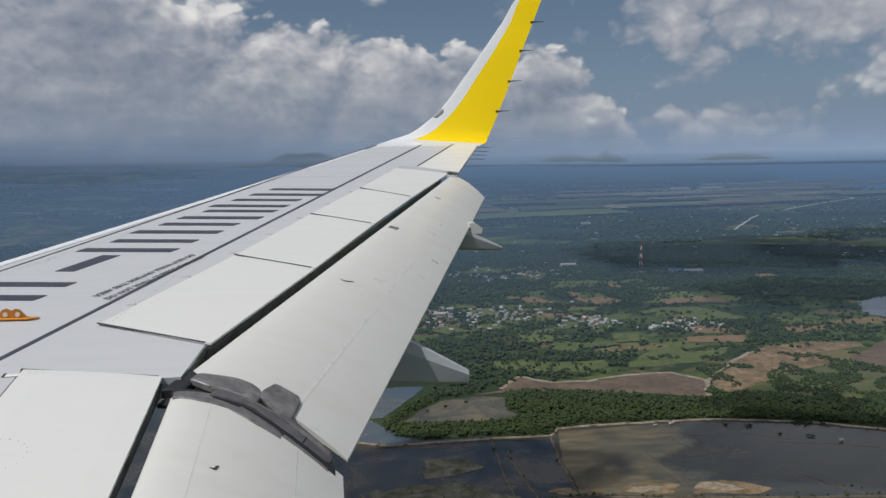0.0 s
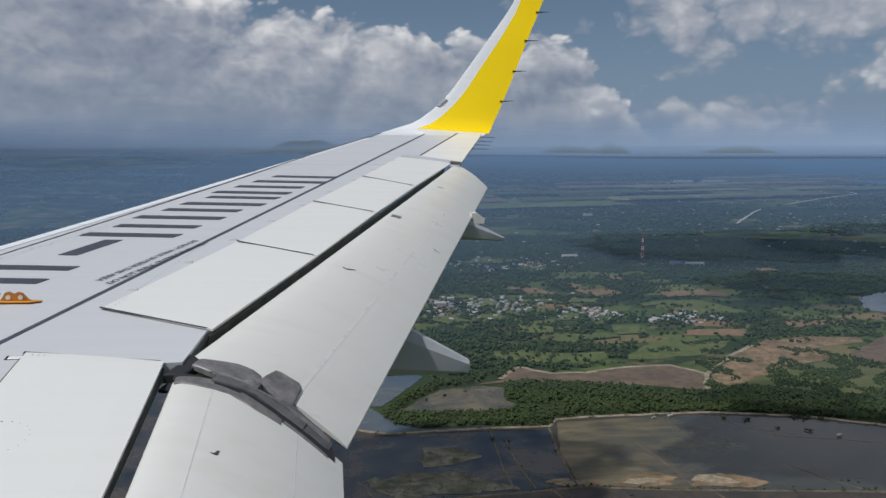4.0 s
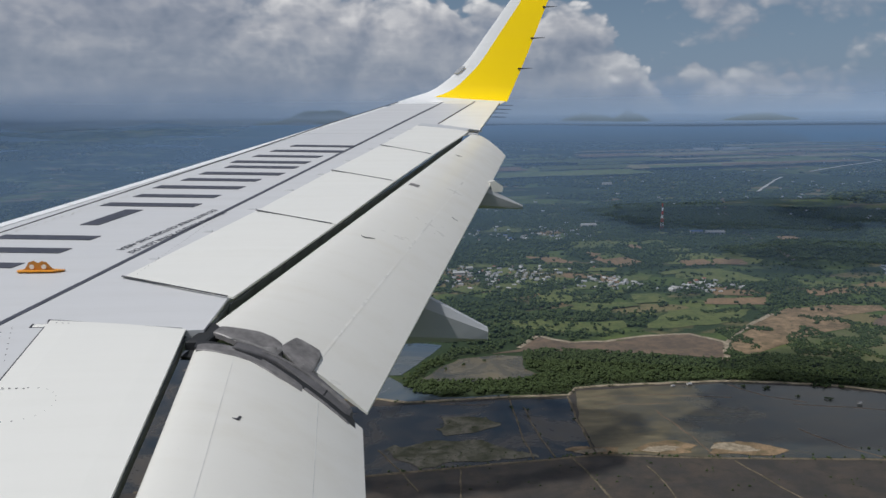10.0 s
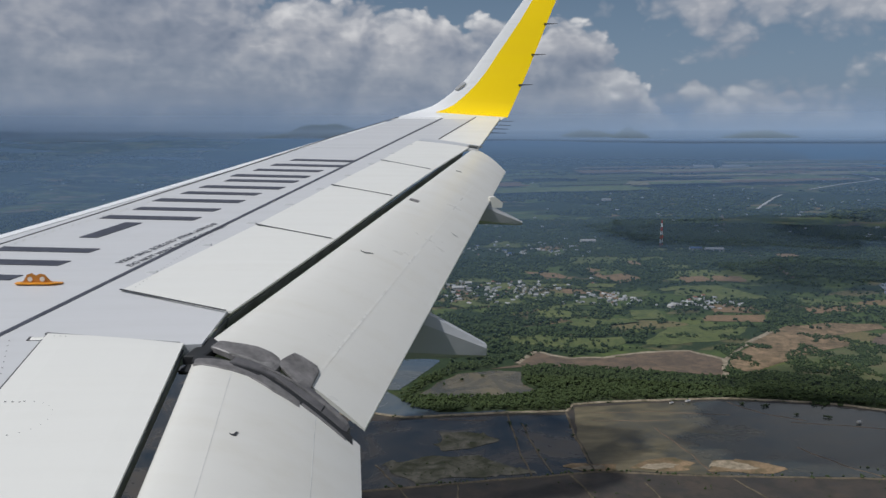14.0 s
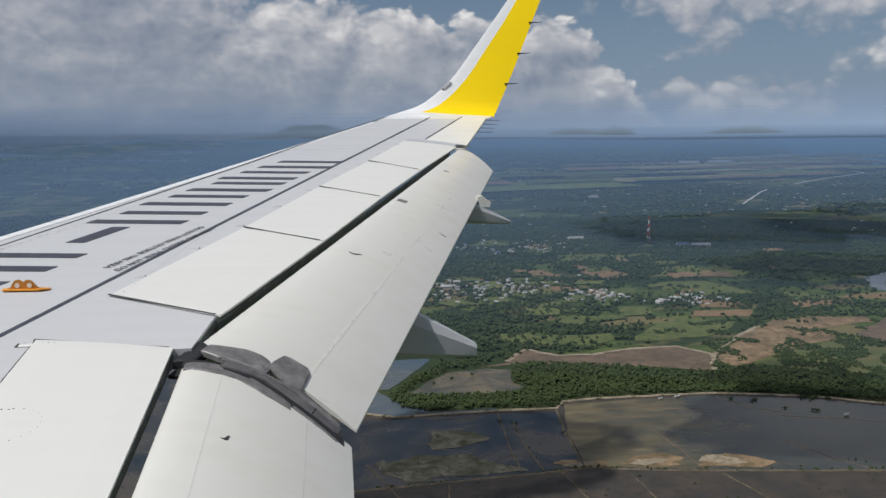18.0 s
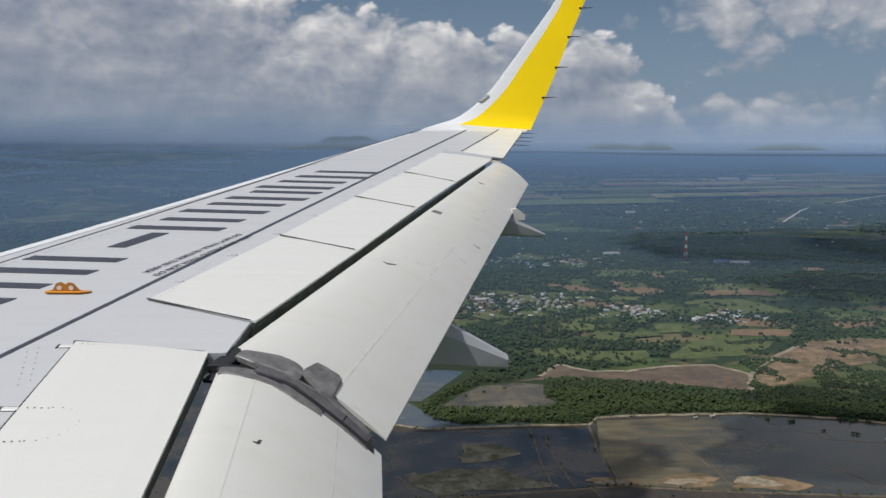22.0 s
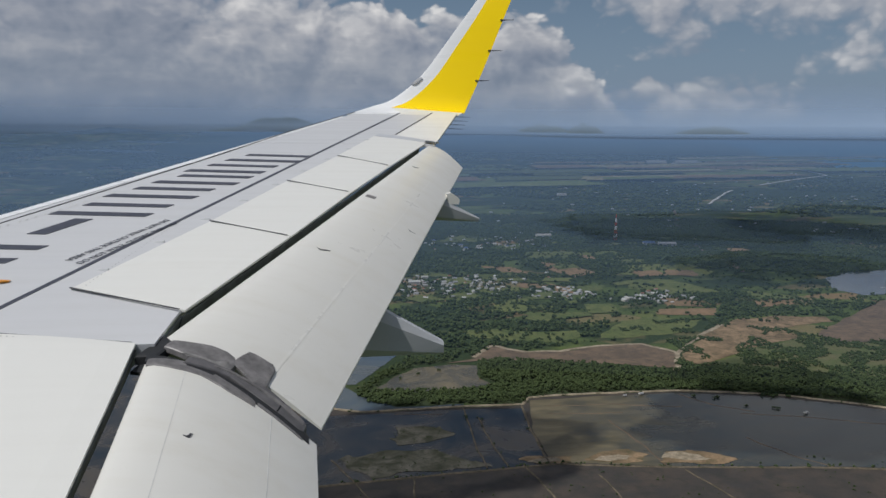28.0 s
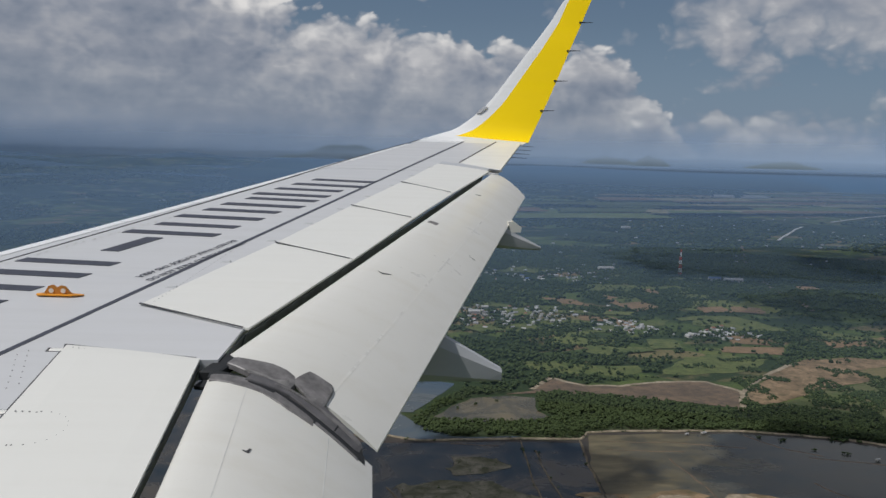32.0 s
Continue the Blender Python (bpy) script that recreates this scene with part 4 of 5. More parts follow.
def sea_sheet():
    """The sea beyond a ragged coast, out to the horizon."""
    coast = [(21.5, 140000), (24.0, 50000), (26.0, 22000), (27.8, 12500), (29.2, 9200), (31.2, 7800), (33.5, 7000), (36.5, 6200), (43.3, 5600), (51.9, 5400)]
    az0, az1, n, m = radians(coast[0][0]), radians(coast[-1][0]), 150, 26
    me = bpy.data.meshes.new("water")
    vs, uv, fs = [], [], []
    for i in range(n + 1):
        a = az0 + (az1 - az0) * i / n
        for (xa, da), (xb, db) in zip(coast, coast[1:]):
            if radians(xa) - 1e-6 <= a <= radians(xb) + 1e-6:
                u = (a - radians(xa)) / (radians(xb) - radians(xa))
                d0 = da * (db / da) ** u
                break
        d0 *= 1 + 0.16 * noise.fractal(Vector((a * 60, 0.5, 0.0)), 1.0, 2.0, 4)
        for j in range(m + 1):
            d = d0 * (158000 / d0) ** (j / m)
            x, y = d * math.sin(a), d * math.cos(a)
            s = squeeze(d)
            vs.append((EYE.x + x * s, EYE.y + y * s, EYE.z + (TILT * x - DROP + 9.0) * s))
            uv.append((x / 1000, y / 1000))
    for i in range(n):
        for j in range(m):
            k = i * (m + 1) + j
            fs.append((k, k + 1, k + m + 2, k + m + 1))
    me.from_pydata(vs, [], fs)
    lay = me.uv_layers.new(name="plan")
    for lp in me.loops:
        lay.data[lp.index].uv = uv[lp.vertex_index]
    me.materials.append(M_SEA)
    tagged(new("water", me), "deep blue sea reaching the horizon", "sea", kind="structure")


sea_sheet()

# ---- ponds, mud and fields ----
SHORE = [(-60, 901), (-26, 898), (28, 894), (57, 878), (117, 880), (166, 881), (209, 878), (231, 878), (244, 899), (279, 903), (344, 902), (413, 900), (469, 886), (526, 867), (582, 833), (639, 793), (820, 650)]
P_DARK = [(-160, 884), (-26, 880), (27, 874), (165, 874), (228, 869), (221, 808), (216, 717), (175, 713), (129, 709), (16, 700), (-160, 690)]
P_POND = [(244, 893), (341, 896), (412, 895), (466, 880), (522, 861), (578, 827), (634, 787), (820, 645), (820, 590), (532, 655), (472, 669), (318, 694), (218, 719), (223, 808)]
P_FLATS = [(-200, 690), (16, 695), (128, 705), (175, 709), (216, 712), (316, 687), (469, 664), (528, 650), (820, 585), (820, 380), (-200, 380)]
P_CANAL = [(-60, 992), (37, 985), (61, 933), (94, 892), (168, 891), (167, 885), (118, 884), (57, 883), (28, 899), (-60, 903)]
P_INLET = [(-40, 1100), (28, 1113), (74, 1127), (117, 1107), (98, 1059), (57, 981), (-40, 985)]
P_SPIT = [(54, 951), (75, 952), (126, 943), (194, 941), (220, 952), (245, 932), (240, 886), (204, 884), (169, 894), (119, 893), (88, 895), (62, 913)]
P_BELT = [(217, 1055), (244, 1061), (354, 1027), (384, 1009), (453, 978), (484, 985), (529, 987), (572, 959), (645, 926), (711, 886), (644, 800), (587, 840), (529, 873), (472, 892), (416, 906), (346, 908), (281, 909), (245, 905), (243, 926), (220, 952), (209, 991)]
P_BAND = [(56, 955), (91, 1027), (136, 1078), (189, 1083), (185, 1061), (132, 1047), (101, 1010), (70, 953)]
P_TANPOOL = [(73, 950), (102, 1001), (131, 1037), (160, 1042), (183, 1048), (212, 1038), (206, 991), (215, 957), (179, 948), (112, 941)]
P_MUD = [(176, 1052), (217, 1072), (253, 1133), (297, 1091), (343, 1088), (397, 1108), (463, 1115), (485, 1059), (456, 988), (387, 1019), (286, 1051), (218, 1061)]
P_DRY = [(494, 1060), (556, 1136), (615, 1204), (676, 1235), (739, 1247), (814, 1231), (806, 1197), (724, 1174), (692, 1166), (710, 1123), (660, 1096), (583, 1061), (530, 1019), (493, 1004), (469, 1004)]
P_BROWN = [(731, 1123), (844, 1221), (1160, 1467), (859, 1078), (748, 1079)]
P_SCRUB = [(488, 995), (534, 1018), (584, 1055), (662, 1093), (712, 1113), (744, 1074), (850, 1066), (714, 890), (648, 930), (575, 963), (531, 992)]
P_SKY = [(1019, 1549), (1098, 1600), (1295, 1643), (1102, 1392), (984, 1379), (965, 1439)]
P_VERGE = [(219, 1230), (273, 1226), (335, 1200), (395, 1202), (394, 1167), (349, 1133), (281, 1150), (232, 1189)]
P_MEADOW = [(483, 1253), (553, 1267), (604, 1237), (571, 1186), (506, 1156), (451, 1146), (412, 1151)]
ground_patch("ground", SHORE + [(820, 380), (-160, 380), (-160, 901)], M_DARKMUD, 0.28, 1.0, 12, "bare earth between the fishponds", "mud flat", 14)
ground_patch("water", P_DARK, M_BLUEPOND, 0.33, 2.0, 8, "dark still fishpond water", "pond", 1)
ground_patch("water", P_POND, M_POND, 0.39, 2.5, 8, "shallow fishpond, tan with silt and grey-blue", "pond", 3)
ground_patch("ground", P_FLATS, M_DARKMUD, 0.45, 3.0, 8, "dark drained mud flats between ponds", "mud flat", 5)
ground_patch("water", P_CANAL, M_PALEPOND, 0.36, 4.0, 8, "blue-grey canal beside the mangroves", "canal", 2)
# added water, mostly hidden by the wing, that makes the flap gaps dark
ground_patch("water", [(-520, 380), (-204, 380), (-164, 690), (-164, 899), (-64, 905), (-64, 1100), (-40, 1260), (-520, 1260)], M_BLUEPOND, 0.30, 3.0, 12, "added dark water below the wing, darkening the flap gaps", "pond", 13)
ground_patch("water", P_INLET, M_PALEPOND, 0.37, 5.0, 8, "pale still pond behind the mangroves", "pond", 15)
for k, poly in enumerate((P_SPIT, P_BELT, P_BAND)):
    ground_patch("ground", poly, M_UNDER, 0.30 + 0.01 * k, 5.0, 8, "dark green undergrowth below the mangroves", "undergrowth", 16 + k)
ground_patch("ground", P_MUD, M_MUD, 0.48, 5.0, 8, "wet brown mud flat", "mud flat", 6)
ground_patch("water", P_TANPOOL, M_TANPOND, 0.51, 4.0, 8, "shallow tan pool", "pond", 7)
ground_patch("ground", P_DRY, M_DRY, 0.54, 12.0, 8, "dry sandy ground with scattered shrubs", "sandy ground", 8)
ground_patch("ground", P_BROWN, M_MUD, 0.57, 6.0, 8, "brown drained pond bed", "mud flat", 9)
ground_patch("ground", P_SCRUB, M_DRYGRASS, 0.27, 8.0, 8, "sandy ground under green scrub", "sandy ground", 12)
ground_patch("water", P_SKY, M_PALEPOND, 0.63, 5.0, 8, "pale blue open pond", "pond", 11)
ground_patch("ground", P_VERGE, M_GRASS, 0.52, 9.0, 8, "bright grass strip above the mud", "field", 21)
ground_patch("ground", P_MEADOW, M_GRASS, 0.53, 9.0, 8, "bright grass meadow beside the track", "field", 22)
# pale sand bars and weedy islands in the ponds
BARS = [[(250, 719), (271, 736), (299, 738), (313, 722), (302, 708), (273, 709)], [(313, 706), (329, 727), (350, 730), (377, 714), (386, 697), (346, 694)], [(190, 729), (215, 735), (240, 728), (236, 716), (205, 716)]]
for k, ring in enumerate(BARS):
    ground_patch("ground", ring, M_DRY, 0.56 + 0.02 * k, 9.0, 4, "brown earth round a sand bar", "sand bar", 30 + k)
    ground_patch("ground", [(0.62 * x + 0.38 * ring[0][0] + 6, 0.55 * y + 322) for x, y in ring], M_SAND, 0.66 + 0.02 * k, 7.0, 3, "pale sand bar in the pond", "sand bar", 24 + k)
ISLES = [[(75, 801), (93, 830), (133, 828), (144, 805), (115, 784), (88, 780)], [(25, 746), (65, 763), (112, 764), (149, 735), (162, 714), (124, 710), (54, 704)]]
for k, ring in enumerate(ISLES):
    ground_patch("ground", ring, M_WEED, 0.60 + 0.02 * k, 16.0, 3, "weedy olive mud island in the pond", "mud island", 34 + k)
# fields among the trees
BROWN_FIELDS = [[(513, 1825), (558, 1783), (591, 1679), (528, 1632), (500, 1736)], [(368, 1796), (435, 1765), (457, 1688), (393, 1717)], [(402, 1584), (456, 1560), (436, 1530), (397, 1544)], [(459, 1572), (486, 1530), (478, 1476), (452, 1493)],
                [(577, 1323), (671, 1317), (652, 1268), (556, 1284)], [(615, 1416), (667, 1370), (653, 1330), (597, 1346)], [(763, 1360), (844, 1358), (809, 1316), (749, 1315)]]
GREEN_FIELDS = [[(674, 1756), (766, 1766), (841, 1658), (778, 1603), (633, 1649)], [(631, 1583), (709, 1579), (744, 1441), (648, 1440), (589, 1503)], [(352, 1347), (396, 1320), (367, 1253), (339, 1282)], [(254, 1654), (313, 1667), (321, 1590), (264, 1578)],
                [(515, 1982), (643, 1970), (586, 1875), (493, 1871)], [(483, 1543), (558, 1538), (529, 1487), (477, 1487)], [(337, 1424), (393, 1447), (368, 1393), (317, 1381)], [(793, 1453), (844, 1409), (868, 1363), (776, 1382)], [(418, 2311), (507, 2216), (436, 2165), (323, 2194)]]
FIELDS = []
for k, quad in enumerate(BROWN_FIELDS):
    FIELDS.append(quad)
    ground_patch("ground", quad, M_CLAY, 0.70 + 0.03 * k, 7.0, 8, "bare red-brown field among trees", "field", 40 + k)
for k, quad in enumerate(GREEN_FIELDS):
    FIELDS.append(quad)
    ground_patch("ground", quad, M_GRASS if k % 3 else M_LIMEGRASS, 0.92 + 0.03 * k, 9.0, 8, "bright green field among trees", "field", 50 + k)
rng = random.Random(7)
for k in range(26):
    az, d = radians(rng.uniform(6, 33)), rng.uniform(1240, 2350)
    cx, cy = d * math.sin(az), d * math.cos(az)
    if cy - 0.25 * cx < 1150 or (cx > 780 and cy < 1700):
        continue
    rx, ry, tw = rng.uniform(14, 46), rng.uniform(14, 40), rng.uniform(-0.5, 0.5)
    quad = [(cx + rx * a * math.cos(tw) - ry * b * math.sin(tw), cy + rx * a * math.sin(tw) + ry * b * math.cos(tw)) for a, b in ((-1, -1), (1, -0.8), (0.9, 1), (-0.8, 0.9))]
    FIELDS.append(quad)
    ground_patch("ground", quad, rng.choice([M_GRASS, M_LIMEGRASS, M_GRASS, M_CLAY]), 1.3 + 0.03 * k, 9.0, 8, "small field among trees", "field", 60 + k)
for k in range(70):
    t = rng.random()
    cx, cy = 1000 + 3300 * t + rng.uniform(-500, 900), 4500 + 2100 * t + rng.uniform(-600, 900)
    rx, ry = rng.uniform(180, 520), rng.uniform(70, 220)
    quad = [(cx + rx * a, cy + ry * b + 0.1 * rx * a) for a, b in ((-1, -1), (1, -0.8), (0.9, 1), (-0.8, 0.9))]
    ground_patch("ground", quad, rng.choice([M_PALE, M_LIME, M_PALE, M_GRASS, M_CLAY]), 3.0 + 0.3 * k, 40.0, 60, "pale rice fields far away", "field", 110 + k)


def ribbon(name, pts, width, height, mat, label, category, wob=1.0, lift=0.2, step=8.0, kind="structure"):
    """A low bank or road along plan points, with sloping sides."""
    rows = []
    n = len(pts)
    for i in range(n - 1):
        a, b = Vector(pts[i]), Vector(pts[i + 1])
        m = max(1, int((b - a).length / step))
        t = (b - a).normalized()
        s = Vector((t.y, -t.x))
        for k in range(m + (1 if i == n - 2 else 0)):
            q = a.lerp(b, k / m)
            w = noise.noise(Vector((q.x / 22, q.y / 22, 1.0))) * wob
            hw = width / 2 * (1 + 0.35 * noise.noise(Vector((q.x / 9, q.y / 9, 5.0))))
            q = q + s * w
            rows.append([(q + s * hw * 1.8, 0.0), (q + s * hw, height), (q - s * hw, height), (q - s * hw * 1.8, 0.0)])
    bm = bmesh.new()
    lay = bm.loops.layers.uv.new("plan")
    vs = [[(bm.verts.new(land(q.x, q.y, lift + h)), q) for q, h in r] for r in rows]
    for a, b in zip(vs, vs[1:]):
        for i in range(3):
            quad = (a[i], a[i + 1], b[i + 1], b[i])
            f = bm.faces.new([v for v, _ in quad])
            for lp, (_, q) in zip(f.loops, quad):
                lp[lay].uv = (q.x / 1000, q.y / 1000)
    ob = part(name, bm, mat)
    return tagged(ob, label, category, kind=kind)


ribbon("trim", [(x, y + 3) for x, y in SHORE], 2.0, 1.2, M_SAND, "pale earth bank along the ponds", "dyke", 2.0)
DYKES = [([(230, 876), (221, 808), (215, 714)], 3.4), ([(176, 845), (174, 777), (177, 715)], 2.2), ([(166, 879), (158, 765), (158, 713)], 2.2), ([(-180, 690), (-22, 694), (16, 697), (129, 707), (175, 710), (217, 714), (318, 692), (470, 667), (529, 652), (820, 588)], 4.5),
         ([(191, 715), (197, 680), (201, 629), (202, 577)], 3.4), ([(22, 753), (40, 699), (51, 659)], 2.2), ([(251, 685), (254, 647), (249, 597)], 2.0), ([(90, 700), (80, 600), (90, 480)], 2.5), ([(330, 684), (350, 600), (380, 500)], 2.5), ([(-160, 600), (200, 580), (600, 520)], 3.0)]
for pts, w in DYKES:
    ribbon("trim", pts, w * 0.42, 0.8, M_BANK, "narrow earth dyke between ponds", "dyke", 1.4)
for pts in ([(307, 819), (314, 761), (317, 697)], [(423, 750), (441, 703), (466, 666)], [(453, 817), (505, 800), (547, 781), (606, 751)], [(255, 872), (330, 866), (400, 846)], [(250, 848), (330, 838)], [(415, 890), (436, 848), (470, 820)], [(90, 868), (140, 862)]):
    ribbon("trim", pts, 1.3, 0.25, M_MUD, "low mud ridge in the pond", "dyke", 3.0, 0.3)
ribbon("road", [(454, 980), (485, 1050), (541, 1122), (590, 1171), (640, 1215)], 4.0, 0.3, M_SAND, "pale dirt track", "track", 3.0, 0.6)
ribbon("road", [(490, 1061), (460, 1110), (397, 1110), (336, 1092), (289, 1092), (252, 1134), (215, 1075)], 4.0, 0.3, M_SAND, "pale dirt track along the mud", "track", 4.0, 0.6)
FAR_ROADS = [[(1502, 3050), (1824, 3551), (1928, 3692)], [(2221, 3987), (2585, 4327), (3061, 4716), (3188, 5089), (3305, 5541)]]
for pts, w in zip(FAR_ROADS, (6.0, 9.0)):
    ribbon("road", pts, w, 0.5, M_ROAD, "white gravel road", "road", 4.0, 6.0, 60)


def near_road(x, y, gap):
    for pts in FAR_ROADS:
        for (x0, y0), (x1, y1) in zip(pts, pts[1:]):
            u = max(0.0, min(1.0, ((x - x0) * (x1 - x0) + (y - y0) * (y1 - y0)) / ((x1 - x0) ** 2 + (y1 - y0) ** 2)))
            if math.hypot(x - x0 - u * (x1 - x0), y - y0 - u * (y1 - y0)) < gap:
                return True
    return False


ribbon("road", [(900, 1640), (1000, 2200), (1300, 2900)], 7.0, 0.4, M_BANK, "pale country road", "road", 14.0, 0.8, 40)


def inside(x, y, poly):
    c = False
    for (x0, y0), (x1, y1) in zip(poly, poly[1:] + poly[:1]):
        if (y0 > y) != (y1 > y) and x < (x1 - x0) * (y - y0) / (y1 - y0) + x0:
            c = not c
    return c


# ---- trees ----
def leaf_material(name, dark, light, hue):
    m, N = material(name)
    geo = N.n("ShaderNodeNewGeometry")
    obj = N.n("ShaderNodeTexCoord").outputs["Object"]
    col = N.mix(geo.outputs["Random Per Island"], dark, light)
    col = N.mix(N.ramp(N.noise(obj, 0.004, 4.0), [(0.35, 0.0), (0.65, 0.6)]), col, hue)
    col = N.mix(N.ramp(N.noise(obj, 1.3, 3.0), [(0.35, 0.0), (0.7, 0.5)]), col, tuple(c * 0.4 for c in dark))
    finish(N, col, 0.75, 0.0, N.noise(obj, 2.0, 3.0), 0.6, 0.4, 0.2)
    return m


M_LEAF = leaf_material("broad_leaves", (0.025, 0.045, 0.019), (0.080, 0.110, 0.037), (0.058, 0.082, 0.030))
M_MANGROVE = leaf_material("mangrove_leaves", (0.030, 0.049, 0.018), (0.072, 0.098, 0.033), (0.058, 0.080, 0.028))
M_BARK = plain("tree_bark", (0.14, 0.11, 0.08), 0.9)

_b = bmesh.new()
bmesh.ops.create_icosphere(_b, subdivisions=1, radius=1.0)
_b.verts.ensure_lookup_table()
ICO_V = np.array([v.co[:] for v in _b.verts])
ICO_F = np.array([[v.index for v in f.verts] for f in _b.faces])
_b.free()
NPR = np.random.RandomState(11)


def clump_mesh(name, centres, sizes, flat, mat, blobs):
    """Many uneven leaf clumps in one mesh: centres (n,3), sizes (n,)."""
    c = np.repeat(centres, blobs, axis=0)
    s = np.repeat(sizes, blobs)
    n = len(c)
    off = NPR.normal(0, 0.42, (n, 3)) * s[:, None] * (blobs > 1)
    off[:, 2] *= 0.55
    r = s * NPR.uniform(0.35, 0.75, n) * (1.0 if blobs > 1 else 1.5)
    ang = NPR.uniform(0, 6.28, n)
    v = ICO_V[None] * NPR.uniform(0.5, 1.42, (n, len(ICO_V)))[..., None]
    x = v[..., 0] * np.cos(ang)[:, None] - v[..., 1] * np.sin(ang)[:, None]
    y = v[..., 0] * np.sin(ang)[:, None] + v[..., 1] * np.cos(ang)[:, None]
    v = np.stack([x, y, v[..., 2] * flat], -1) * r[:, None, None] + (c + off)[:, None, :]
    f = ICO_F[None] + (np.arange(n) * len(ICO_V))[:, None, None]
    me = bpy.data.meshes.new(name)
    nv, nf = n * len(ICO_V), n * len(ICO_F)
    me.vertices.add(nv)
    me.vertices.foreach_set("co", v.reshape(-1).astype(np.float32))
    me.loops.add(nf * 3)
    me.loops.foreach_set("vertex_index", f.reshape(-1).astype(np.int32))
    me.polygons.add(nf)
    me.polygons.foreach_set("loop_start", np.arange(0, nf * 3, 3, dtype=np.int32))
    me.update(calc_edges=True)
    me.materials.append(mat)
    return new(name, me)


BARE = [P_DARK, P_POND, P_FLATS, P_MUD, P_TANPOOL, P_BROWN, P_SKY, P_CANAL, P_INLET]


def woods(x, y):
    return 0.75 * noise.fractal(Vector((x / 330, y / 330, 0.0)), 1.0, 2.0, 4) + 0.5 * noise.noise(Vector((x / 60, y / 60, 3.0)))


# mangrove belt: the nearest stand as single trees, the rest as one
TREE_KINDS = []
for k in range(6):
    rk = random.Random(k)
    crown = bmesh.new()
    for b in range(18):
        a = rk.uniform(0, 6.28)
        rr = rk.uniform(0.2, 1.7)
        mat4 = Matrix.Translation((rr * math.cos(a), rr * math.sin(a), rk.uniform(3.6, 7.4) - 0.4 * rr)) @ Matrix.Diagonal((rk.uniform(0.45, 0.95), rk.uniform(0.45, 0.95), rk.uniform(0.4, 0.9), 1))
        g = bmesh.ops.create_icosphere(crown, subdivisions=1, radius=1.0, matrix=mat4)
        for v in g["verts"]:
            v.co += Vector((rk.uniform(-0.28, 0.28), rk.uniform(-0.28, 0.28), rk.uniform(-0.28, 0.28)))
    trunk = loft([[Vector((r * math.cos(a * 1.257), r * math.sin(a * 1.257), z)) + Vector((0.05 * z * (k % 3 - 1), 0, 0)) for a in range(5)] for z, r in ((-0.3, 0.24), (2.0, 0.16), (5.5, 0.07))])
    limb = loft([[Vector((0.3 * z + r * math.cos(a * 1.571) - 0.4, r * math.sin(a * 1.571) + 0.2 * z - 0.4, 2.0 + z)) for a in range(4)] for z, r in ((-0.4, 0.08), (1.2, 0.06), (3.0, 0.03))])
    root = new("mangrove_tree")
    tagged(root, "green mangrove tree in a dense belt beside the ponds", "tree", "mangrove trees along the bank")
    part("trunk", trunk, M_BARK, root)
    part("limb", limb, M_BARK, root)
    part("crown", crown, M_MANGROVE, root)
    TREE_KINDS.append(root)
spots = []
rt = random.Random(3)
while len(spots) < 5200:
    x, y = rt.uniform(50, 715), rt.uniform(795, 1090)
    if inside(x, y, P_BELT) or inside(x, y, P_SPIT) or (inside(x, y, P_BAND) and rt.random() < 0.8):
        spots.append((x, y))
spots.sort(key=lambda q: abs(q[0] - 300) * 0.25 + q[1])
for i, (x, y) in enumerate(spots[:280]):
    m = Matrix.Translation(land(x, y)) @ Matrix.Rotation(rt.uniform(0, 6.28), 4, "Z") @ Matrix.Scale(rt.uniform(0.55, 0.9), 4)
    if i < 6:
        TREE_KINDS[i].matrix_basis = m
    else:
        t = copy_thing(TREE_KINDS[i % 6], Matrix.Identity(4))
        t.matrix_basis = m
cs, ss = [], []
for x, y in spots[280:]:
    tall = 3.8 + 1.6 * noise.noise(Vector((x / 35, y / 35, 8.0)))
    cs.append(land(x, y, tall * rt.uniform(0.75, 1.1)))
    ss.append(rt.uniform(1.2, 2.1))
tagged(clump_mesh("mangrove_belt", np.array(cs), np.array(ss), 1.1, M_MANGROVE, 7), "dense green mangrove belt", "trees", kind="stuff")

# scrub on the sandy ground and along the dykes
cs, ss = [], []
while len(cs) < 4200:
    x, y = rt.uniform(460, 860), rt.uniform(860, 1330)
    if any(inside(x, y, p) for p in BARE) or y - 0.55 * x > 950 or inside(x, y, P_BELT):
        continue
    n = noise.noise(Vector((x / 38, y / 38, 9.0))) + (0.22 if inside(x, y, P_SCRUB) else -0.16)
    if n < 0.05:
        continue
    r = rt.uniform(1.0, 2.8)
    cs.append(land(x, y, r * 0.7))
    ss.append(r)
for pts, odds in [(SHORE, 0.5), (DYKES[3][0], 0.7), (DYKES[3][0], 0.6)] + [(d[0], 0.30) for d in DYKES[:3]]:
    for a, b in zip(pts, pts[1:]):
        for k in range(int(math.hypot(b[0] - a[0], b[1] - a[1]) / 7)):
            u = rt.random()
            if rt.random() < odds:
                r = rt.uniform(0.6, 1.9)
                cs.append(land(a[0] + (b[0] - a[0]) * u + rt.uniform(-3, 3), a[1] + (b[1] - a[1]) * u + rt.uniform(0, 5), r * 0.8))
                ss.append(r)
for x, y in ((452, 872), (470, 838), (428, 880), (447, 868), (500, 824), (497, 828), (133, 1010), (162, 1024), (112, 995), (206, 985)):
    for k in range(4):
        cs.append(land(x + rt.uniform(-2.5, 2.5), y + rt.uniform(-2, 2), 1.6))
        ss.append(rt.uniform(1.0, 1.9))
